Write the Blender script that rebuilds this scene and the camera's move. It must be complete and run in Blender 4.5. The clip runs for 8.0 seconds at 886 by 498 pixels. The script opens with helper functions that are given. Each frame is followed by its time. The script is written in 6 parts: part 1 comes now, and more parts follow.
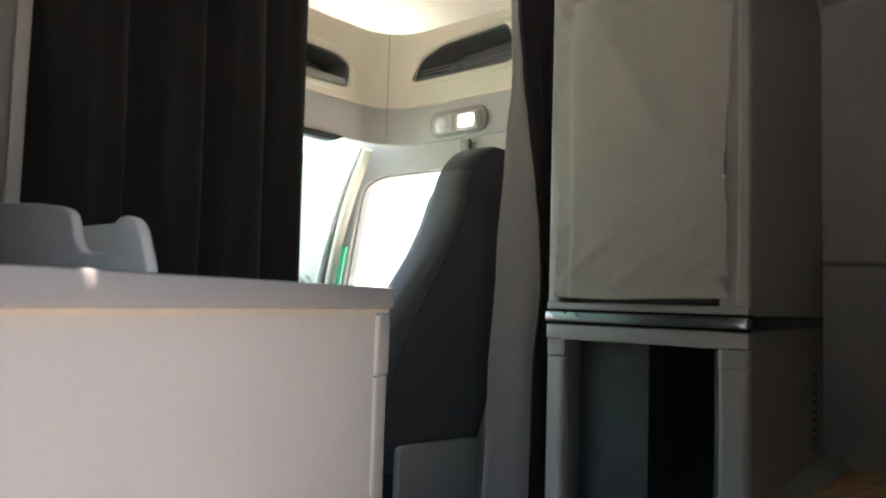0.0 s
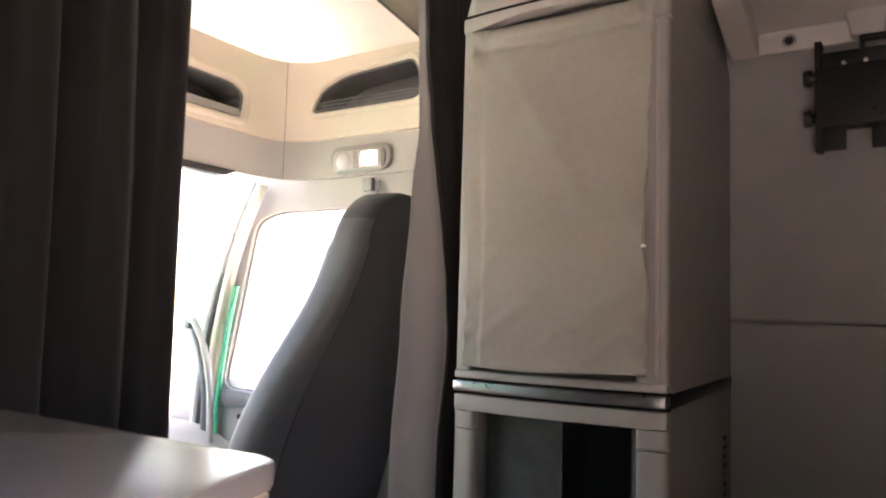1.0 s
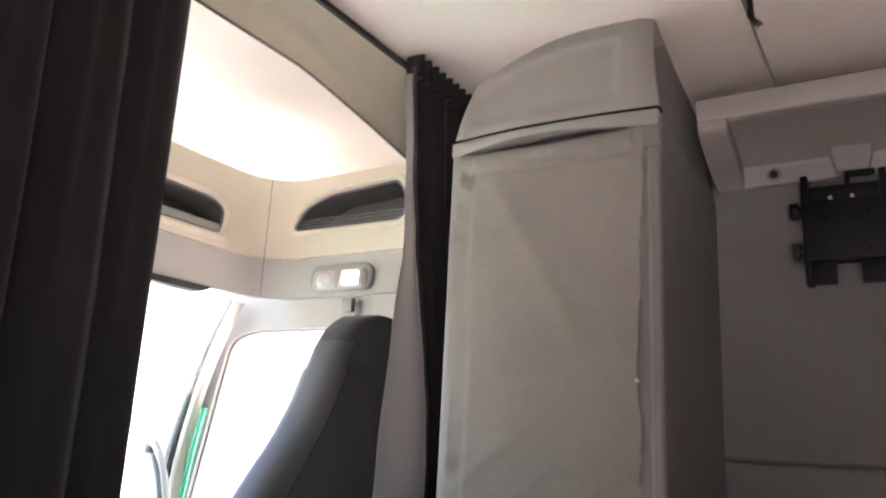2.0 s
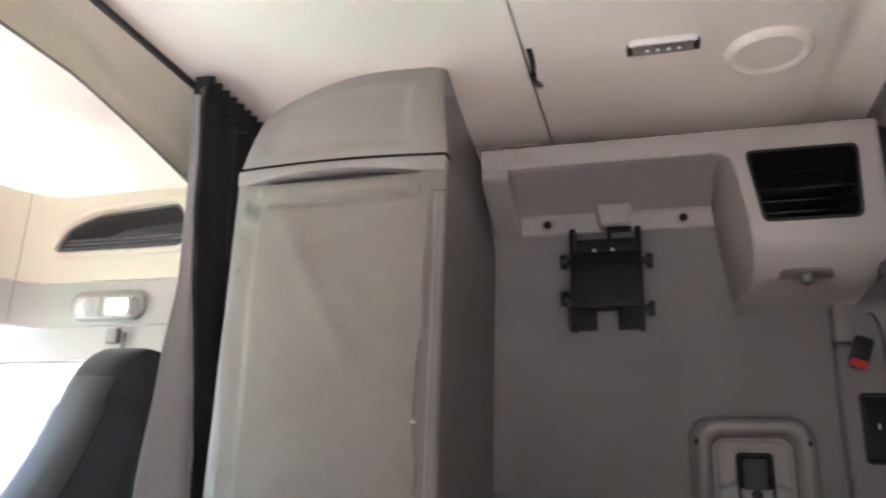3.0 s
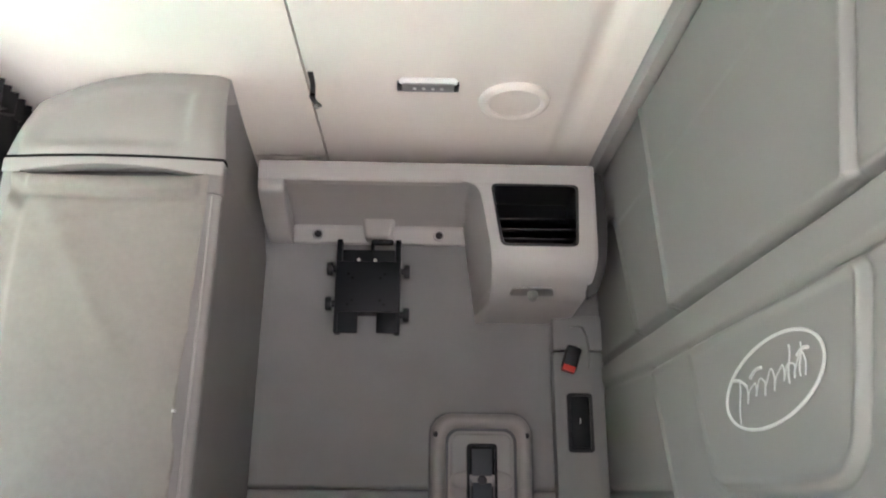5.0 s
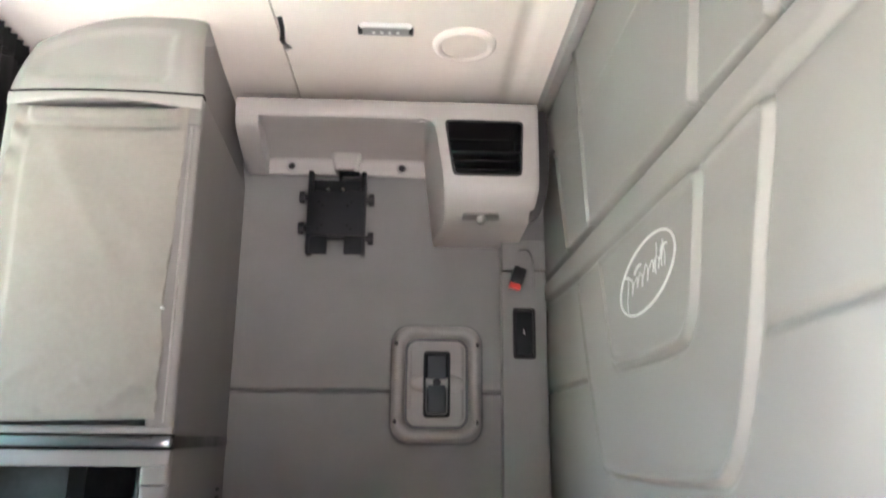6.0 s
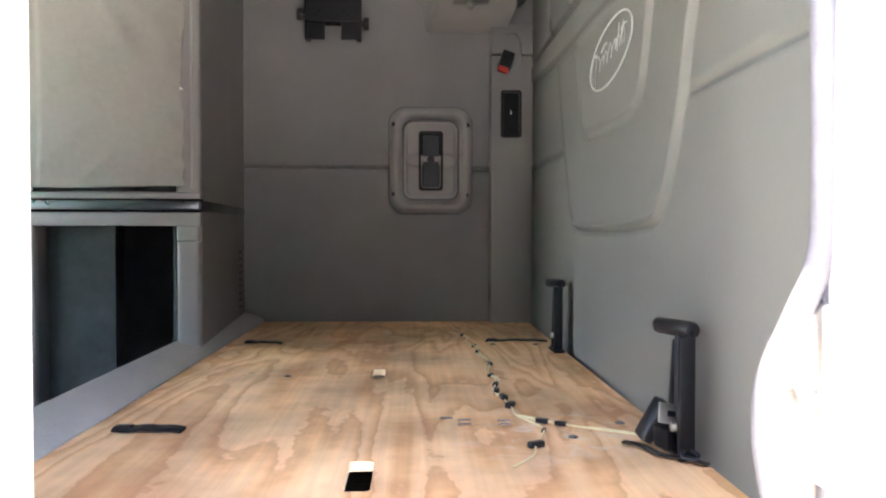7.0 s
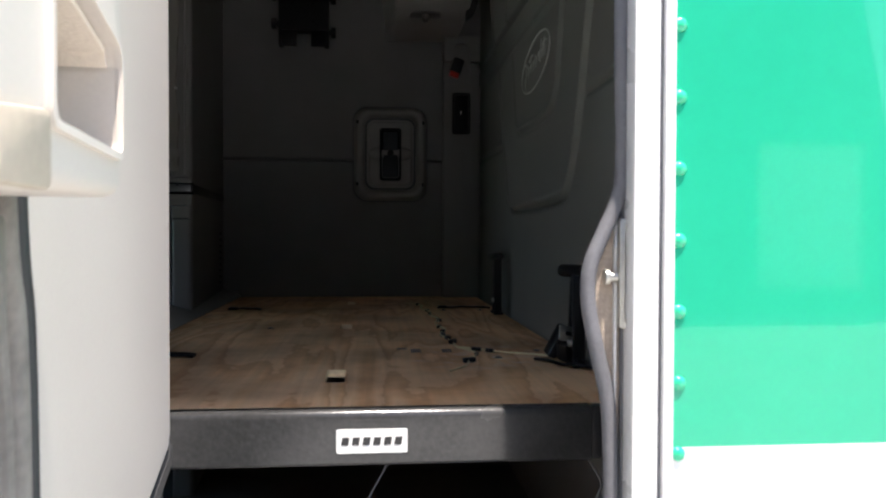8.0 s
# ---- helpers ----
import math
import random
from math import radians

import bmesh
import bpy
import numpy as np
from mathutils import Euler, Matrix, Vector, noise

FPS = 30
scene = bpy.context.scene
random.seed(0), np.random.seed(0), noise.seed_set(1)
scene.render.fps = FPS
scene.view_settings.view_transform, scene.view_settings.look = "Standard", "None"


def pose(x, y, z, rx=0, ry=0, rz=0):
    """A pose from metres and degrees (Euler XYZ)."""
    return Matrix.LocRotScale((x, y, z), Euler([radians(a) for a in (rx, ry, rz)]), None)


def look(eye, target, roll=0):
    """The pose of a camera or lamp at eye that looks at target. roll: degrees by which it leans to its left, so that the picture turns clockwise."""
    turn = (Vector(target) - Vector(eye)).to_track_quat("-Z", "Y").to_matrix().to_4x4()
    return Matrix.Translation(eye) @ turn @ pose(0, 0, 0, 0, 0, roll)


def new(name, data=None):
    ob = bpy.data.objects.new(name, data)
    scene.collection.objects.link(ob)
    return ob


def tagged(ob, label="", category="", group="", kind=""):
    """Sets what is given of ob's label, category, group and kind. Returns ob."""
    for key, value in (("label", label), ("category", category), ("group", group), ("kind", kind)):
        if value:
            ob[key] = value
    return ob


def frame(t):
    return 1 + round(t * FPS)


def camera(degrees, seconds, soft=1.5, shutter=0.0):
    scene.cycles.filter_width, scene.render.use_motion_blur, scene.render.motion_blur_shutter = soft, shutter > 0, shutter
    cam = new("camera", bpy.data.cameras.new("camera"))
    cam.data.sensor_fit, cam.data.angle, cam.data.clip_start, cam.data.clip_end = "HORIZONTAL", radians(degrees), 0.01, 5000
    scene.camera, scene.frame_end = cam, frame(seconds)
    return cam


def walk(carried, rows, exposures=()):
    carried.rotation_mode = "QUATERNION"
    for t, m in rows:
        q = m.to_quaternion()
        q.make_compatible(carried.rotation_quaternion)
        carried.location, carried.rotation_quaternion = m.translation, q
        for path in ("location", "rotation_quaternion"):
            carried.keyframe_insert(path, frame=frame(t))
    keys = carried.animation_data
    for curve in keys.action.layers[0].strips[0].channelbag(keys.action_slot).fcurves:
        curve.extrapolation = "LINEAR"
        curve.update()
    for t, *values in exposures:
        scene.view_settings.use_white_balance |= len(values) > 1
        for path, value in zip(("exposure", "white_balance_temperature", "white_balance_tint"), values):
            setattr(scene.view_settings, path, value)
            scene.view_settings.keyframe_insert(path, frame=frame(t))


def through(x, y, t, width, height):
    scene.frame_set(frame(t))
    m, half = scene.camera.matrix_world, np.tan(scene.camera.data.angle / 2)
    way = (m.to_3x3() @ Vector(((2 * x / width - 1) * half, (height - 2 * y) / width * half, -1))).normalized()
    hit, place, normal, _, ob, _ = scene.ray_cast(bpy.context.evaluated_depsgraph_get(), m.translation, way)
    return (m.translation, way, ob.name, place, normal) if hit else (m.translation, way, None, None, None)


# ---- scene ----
cam = camera(60.4, 8.0, soft=2.1, shutter=0.25)
PATH = [
    (0, (-0.058, -0.062, 1.997), (-1.358, 1.452, 2.134), 1.7),
    (0.5, (-0.089, -0.002, 2.068), (-1.292, 1.588, 2.227), 1.6),
    (1, (-0.144, 0.038, 2.117), (-1.237, 1.704, 2.29), 1.7),
    (1.2, (-0.161, 0.051, 2.117), (-1.226, 1.733, 2.309), 2.0),
    (2.3, (-0.188, 0.101, 2.148), (-1.171, 1.75, 2.71), 2.2),
    (2.5, (-0.18, 0.107, 2.15), (-1.069, 1.805, 2.719), 2.1),
    (3, (-0.184, 0.107, 2.152), (-0.71, 1.945, 2.742), 1.8),
    (3.5, (-0.184, 0.108, 2.156), (-0.335, 2.011, 2.752), 1.3),
    (4, (-0.19, 0.094, 2.149), (-0.144, 1.996, 2.764), 0.5),
    (4.2, (-0.182, 0.071, 2.148), (-0.136, 1.972, 2.768), 0.5),
    (5.3, (-0.123, -0.098, 2.084), (-0.064, 1.807, 2.688), 0.5),
    (5.5, (-0.106, -0.141, 2.06), (-0.03, 1.768, 2.651), 0.4),
    (6, (-0.054, -0.267, 1.982), (0.024, 1.672, 2.467), 0.5),
    (6.3, (-0.037, -0.327, 1.966), (0.035, 1.66, 2.179), 0.4),
    (6.5, (-0.035, -0.365, 1.943), (0.037, 1.629, 2.077), 0.3),
    (7, (-0.035, -0.483, 1.91), (0.044, 1.515, 1.862), 0.1),
    (7.5, (-0.037, -0.648, 1.891), (0.06, 1.349, 1.843), 0.2),
    (8, (-0.039, -0.83, 1.843), (0.143, 1.162, 1.803), 0.2),
]
EXPOSURES = [(0.0, 3.02, 7500, 18), (0.5, 3.52, 7950, 26), (1.0, 3.75, 8300, 36), (2.5, 3.62, 6850, 31), (3.0, 3.95, 6850, 30), (3.5, 4.33, 6750, 24), (4.0, 4.53, 6700, 23), (5.5, 4.6, 6600, 20), (6.0, 4.98, 6800, 22), (6.5, 5.32, 6950, 23), (7.0, 4.38, 7000, 22), (7.5, 2.0, 7400, 30), (8.0, 1.18, 6600, 14)]
walk(cam, [(t, look(eye, target, roll)) for t, eye, target, roll in PATH], EXPOSURES)

# ---- world and light ----
SUN_ELEV, SUN_AZ = 73.0, 154.0
world = bpy.data.worlds.new("daylight")
scene.world = world
world.use_nodes = True
wn = world.node_tree.nodes
sky = wn.new("ShaderNodeTexSky")
sky.sky_type = "NISHITA"
sky.sun_disc = False
sky.sun_elevation = radians(SUN_ELEV)
sky.sun_rotation = radians(SUN_AZ)
wn["Background"].inputs[1].default_value = 0.15
world.node_tree.links.new(sky.outputs[0], wn["Background"].inputs[0])
sun_data = bpy.data.lights.new("sun", "SUN")
sun_data.energy, sun_data.angle, sun_data.color = 5.0, radians(0.5), (1.0, 0.94, 0.86)
sun = new("sun", sun_data)
_az, _el = radians(SUN_AZ), radians(SUN_ELEV)
SUN_FROM = Vector((math.sin(_az) * math.cos(_el), math.cos(_az) * math.cos(_el), math.sin(_el)))
sun.matrix_world = look(SUN_FROM * 30, (0, 0, 0))

# ---- materials ----


def mat(name, colour, rough=0.6, metal=0.0, vary=0.12, scale=6.0, grain=120.0, bump=0.15, coat=0.0, sheen=0.0, spec=0.5):
    """A surface with soft blotches and fine grain."""
    m = bpy.data.materials.new(name)
    m.use_nodes = True
    t = m.node_tree
    b = t.nodes["Principled BSDF"]
    co = t.nodes.new("ShaderNodeTexCoord")
    n1, n2 = t.nodes.new("ShaderNodeTexNoise"), t.nodes.new("ShaderNodeTexNoise")
    n1.inputs["Scale"].default_value, n1.inputs["Detail"].default_value = scale, 5
    n2.inputs["Scale"].default_value, n2.inputs["Detail"].default_value = grain, 3
    for n in (n1, n2):
        t.links.new(co.outputs["Object"], n.inputs["Vector"])
    mix = t.nodes.new("ShaderNodeMath")
    mix.operation = "MULTIPLY_ADD"
    mix.inputs[1].default_value, mix.inputs[2].default_value = 0.35, 0.0
    t.links.new(n2.outputs["Fac"], mix.inputs[0])
    add = t.nodes.new("ShaderNodeMath")
    add.operation = "MULTIPLY_ADD"
    add.inputs[1].default_value = 0.65
    t.links.new(n1.outputs["Fac"], add.inputs[0])
    t.links.new(mix.outputs[0], add.inputs[2])
    ramp = t.nodes.new("ShaderNodeValToRGB")
    c = Vector(colour[:3])
    ramp.color_ramp.elements[0].position, ramp.color_ramp.elements[1].position = 0.3, 0.7
    ramp.color_ramp.elements[0].color = (*(c * (1 - vary)), 1)
    ramp.color_ramp.elements[1].color = (*[min(1, v * (1 + vary)) for v in c], 1)
    t.links.new(add.outputs[0], ramp.inputs[0])
    t.links.new(ramp.outputs[0], b.inputs["Base Color"])
    rr = t.nodes.new("ShaderNodeMapRange")
    rr.inputs[3].default_value, rr.inputs[4].default_value = max(0.02, rough - 0.12), min(1, rough + 0.12)
    t.links.new(n1.outputs["Fac"], rr.inputs[0])
    t.links.new(rr.outputs[0], b.inputs["Roughness"])
    b.inputs["Metallic"].default_value = metal
    b.inputs["Specular IOR Level"].default_value = spec
    b.inputs["Coat Weight"].default_value = coat
    b.inputs["Sheen Weight"].default_value = sheen
    if bump:
        bp = t.nodes.new("ShaderNodeBump")
        bp.inputs["Strength"].default_value, bp.inputs["Distance"].default_value = bump, 0.002
        t.links.new(n2.outputs["Fac"], bp.inputs["Height"])
        t.links.new(bp.outputs[0], b.inputs["Normal"])
    return m


def cloth_mat(name, colour, thread=900.0, vary=0.12, sheen=0.2, through=0.0, weave=0.08):
    """Woven fabric."""
    m = mat(name, colour, 0.9, 0, vary, 5.0, 60.0, 0.0, sheen=sheen, spec=0.2)
    t = m.node_tree
    b = t.nodes["Principled BSDF"]
    co = t.nodes["Texture Coordinate"]
    bands = []
    for axis in ("X", "Z"):
        w = t.nodes.new("ShaderNodeTexWave")
        w.bands_direction = axis
        w.inputs["Scale"].default_value, w.inputs["Distortion"].default_value = thread / 6.283, 1.5
        t.links.new(co.outputs["Object"], w.inputs["Vector"])
        bands.append(w)
    add = t.nodes.new("ShaderNodeMath")
    t.links.new(bands[0].outputs["Fac"], add.inputs[0])
    t.links.new(bands[1].outputs["Fac"], add.inputs[1])
    bp = t.nodes.new("ShaderNodeBump")
    bp.inputs["Strength"].default_value, bp.inputs["Distance"].default_value = weave, 0.0006
    t.links.new(add.outputs[0], bp.inputs["Height"])
    t.links.new(bp.outputs[0], b.inputs["Normal"])
    if through:
        out = t.nodes["Material Output"]
        tr = t.nodes.new("ShaderNodeBsdfTranslucent")
        tr.inputs["Color"].default_value = (*colour, 1)
        mx = t.nodes.new("ShaderNodeMixShader")
        mx.inputs[0].default_value = through
        t.links.new(b.outputs[0], mx.inputs[1])
        t.links.new(tr.outputs[0], mx.inputs[2])
        t.links.new(mx.outputs[0], out.inputs[0])
    return m


def glow(name, colour, power):
    m = bpy.data.materials.new(name)
    m.use_nodes = True
    b = m.node_tree.nodes["Principled BSDF"]
    b.inputs["Base Color"].default_value = (*colour, 1)
    b.inputs["Emission Color"].default_value = (*colour, 1)
    b.inputs["Emission Strength"].default_value = power
    return m


def glass_mat(name, colour=(1, 1, 1)):
    """Thin clear window glass: light passes straight, with a Fresnel gloss."""
    m = bpy.data.materials.new(name)
    m.use_nodes = True
    t = m.node_tree
    clear, gloss, mix, fres = (t.nodes.new(k) for k in ("ShaderNodeBsdfTransparent", "ShaderNodeBsdfGlossy", "ShaderNodeMixShader", "ShaderNodeLayerWeight"))
    clear.inputs[0].default_value = (*colour, 1)
    gloss.inputs["Roughness"].default_value = 0.02
    power = t.nodes.new("ShaderNodeMath")
    power.operation = "POWER"
    power.inputs[1].default_value = 5.0
    scale = t.nodes.new("ShaderNodeMath")
    scale.operation = "MULTIPLY_ADD"
    scale.inputs[1].default_value, scale.inputs[2].default_value = 0.7, 0.03
    t.links.new(fres.outputs["Facing"], power.inputs[0])
    t.links.new(power.outputs[0], scale.inputs[0])
    t.links.new(scale.outputs[0], mix.inputs[0])
    t.links.new(clear.outputs[0], mix.inputs[1])
    t.links.new(gloss.outputs[0], mix.inputs[2])
    t.links.new(mix.outputs[0], t.nodes["Material Output"].inputs[0])
    return m


def plywood_mat():
    """Rotary-cut softwood plywood with flowing figure, knots and grey scuffs."""
    m = bpy.data.materials.new("plywood")
    m.use_nodes = True
    t = m.node_tree
    b = t.nodes["Principled BSDF"]
    co = t.nodes.new("ShaderNodeTexCoord")
    mp = t.nodes.new("ShaderNodeMapping")
    mp.inputs["Scale"].default_value = (1.0, 0.17, 1.0)
    t.links.new(co.outputs["Object"], mp.inputs["Vector"])
    big = t.nodes.new("ShaderNodeTexNoise")
    big.inputs["Scale"].default_value, big.inputs["Detail"].default_value, big.inputs["Distortion"].default_value = 5.0, 2.4, 0.5
    t.links.new(mp.outputs[0], big.inputs["Vector"])
    ring = t.nodes.new("ShaderNodeMath")
    ring.operation = "MULTIPLY"
    ring.inputs[1].default_value = 11.0
    wob = t.nodes.new("ShaderNodeTexNoise")
    wob.inputs["Scale"].default_value, wob.inputs["Detail"].default_value = 26.0, 5
    t.links.new(co.outputs["Object"], wob.inputs["Vector"])
    wavy = t.nodes.new("ShaderNodeMath")
    wavy.operation = "MULTIPLY_ADD"
    wavy.inputs[1].default_value = 0.055
    t.links.new(wob.outputs["Fac"], wavy.inputs[0])
    t.links.new(big.outputs["Fac"], wavy.inputs[2])
    t.links.new(wavy.outputs[0], ring.inputs[0])
    frac = t.nodes.new("ShaderNodeMath")
    frac.operation = "FRACT"
    t.links.new(ring.outputs[0], frac.inputs[0])
    ramp = t.nodes.new("ShaderNodeValToRGB")
    e = ramp.color_ramp.elements
    e[0].position, e[0].color = 0.0, (0.84, 0.55, 0.32, 1)
    e[1].position, e[1].color = 1.0, (0.80, 0.50, 0.28, 1)
    for p, c in ((0.30, (0.88, 0.61, 0.37, 1)), (0.60, (0.83, 0.53, 0.29, 1)), (0.82, (0.72, 0.42, 0.21, 1)), (0.94, (0.655, 0.38, 0.20, 1)), (0.975, (0.70, 0.42, 0.22, 1))):
        x = e.new(p)
        x.color = c
    t.links.new(frac.outputs[0], ramp.inputs[0])
    fine = t.nodes.new("ShaderNodeTexNoise")
    fine.inputs["Scale"].default_value, fine.inputs["Detail"].default_value = 85, 4
    mp2 = t.nodes.new("ShaderNodeMapping")
    mp2.inputs["Scale"].default_value = (1.0, 0.03, 1.0)
    t.links.new(co.outputs["Object"], mp2.inputs["Vector"])
    t.links.new(mp2.outputs[0], fine.inputs["Vector"])
    blot = t.nodes.new("ShaderNodeTexNoise")
    blot.inputs["Scale"].default_value, blot.inputs["Detail"].default_value = 4.2, 7
    t.links.new(co.outputs["Object"], blot.inputs["Vector"])
    m1 = t.nodes.new("ShaderNodeMix")
    m1.data_type, m1.blend_type = "RGBA", "MULTIPLY"
    m1.inputs[0].default_value = 0.26
    t.links.new(ramp.outputs[0], m1.inputs[6])
    fr = t.nodes.new("ShaderNodeMapRange")
    fr.inputs[1].default_value, fr.inputs[2].default_value, fr.inputs[3].default_value, fr.inputs[4].default_value = 0.3, 0.7, 0.55, 1.25
    t.links.new(fine.outputs["Fac"], fr.inputs[0])
    t.links.new(fr.outputs[0], m1.inputs[7])
    r2 = t.nodes.new("ShaderNodeValToRGB")
    r2.color_ramp.elements[0].position, r2.color_ramp.elements[0].color = 0.37, (0.60, 0.53, 0.49, 1)
    r2.color_ramp.elements[1].position, r2.color_ramp.elements[1].color = 0.60, (1.06, 1.02, 0.98, 1)
    t.links.new(blot.outputs["Fac"], r2.inputs[0])
    m2 = t.nodes.new("ShaderNodeMix")
    m2.data_type, m2.blend_type = "RGBA", "MULTIPLY"
    m2.inputs[0].default_value = 0.85
    t.links.new(m1.outputs[2], m2.inputs[6])
    t.links.new(r2.outputs[0], m2.inputs[7])
    # pale dusty scuffs rubbed in round the wires
    away = t.nodes.new("ShaderNodeVectorMath")
    away.operation = "DISTANCE"
    away.inputs[1].default_value = (0.175, 0.665, 1.60)
    t.links.new(co.outputs["Object"], away.inputs[0])
    near_wire = t.nodes.new("ShaderNodeMapRange")
    near_wire.inputs[1].default_value, near_wire.inputs[2].default_value, near_wire.inputs[3].default_value, near_wire.inputs[4].default_value = 0.04, 0.19, 1.0, 0.0
    t.links.new(away.outputs["Value"], near_wire.inputs[0])
    smear = t.nodes.new("ShaderNodeTexNoise")
    smear.inputs["Scale"].default_value, smear.inputs["Detail"].default_value, smear.inputs["Distortion"].default_value = 22.0, 5, 0.6
    t.links.new(co.outputs["Object"], smear.inputs["Vector"])
    worn = t.nodes.new("ShaderNodeMapRange")
    worn.inputs[1].default_value, worn.inputs[2].default_value, worn.inputs[3].default_value, worn.inputs[4].default_value = 0.50, 0.68, 0.0, 0.75
    t.links.new(smear.outputs["Fac"], worn.inputs[0])
    both = t.nodes.new("ShaderNodeMath")
    both.operation = "MULTIPLY"
    t.links.new(near_wire.outputs[0], both.inputs[0])
    t.links.new(worn.outputs[0], both.inputs[1])
    m3 = t.nodes.new("ShaderNodeMix")
    m3.data_type = "RGBA"
    m3.inputs[7].default_value = (0.80, 0.74, 0.68, 1)
    t.links.new(both.outputs[0], m3.inputs[0])
    t.links.new(m2.outputs[2], m3.inputs[6])
    t.links.new(m3.outputs[2], b.inputs["Base Color"])
    b.inputs["Roughness"].default_value = 0.62
    bp = t.nodes.new("ShaderNodeBump")
    bp.inputs["Strength"].default_value, bp.inputs["Distance"].default_value = 0.12, 0.001
    t.links.new(fine.outputs["Fac"], bp.inputs["Height"])
    t.links.new(bp.outputs[0], b.inputs["Normal"])
    return m


def two_tone_paint():
    """Glossy green body paint with a white stripe below."""
    m = mat("body_paint", (0.008, 0.41, 0.24), 0.32, 0, 0.05, 3.0, 40.0, 0.015, coat=1.0, spec=0.2)
    t = m.node_tree
    b = t.nodes["Principled BSDF"]
    ramp = t.nodes["Color Ramp"]
    co = t.nodes["Texture Coordinate"]
    sep = t.nodes.new("ShaderNodeSeparateXYZ")
    t.links.new(co.outputs["Object"], sep.inputs[0])
    gt = t.nodes.new("ShaderNodeMath")
    gt.operation = "GREATER_THAN"
    gt.inputs[1].default_value = 1.602
    t.links.new(sep.outputs[2], gt.inputs[0])
    mx = t.nodes.new("ShaderNodeMix")
    mx.data_type = "RGBA"
    mx.inputs[6].default_value = (0.78, 0.78, 0.75, 1)
    t.links.new(gt.outputs[0], mx.inputs[0])
    t.links.new(ramp.outputs[0], mx.inputs[7])
    t.links.new(mx.outputs[2], b.inputs["Base Color"])
    return m


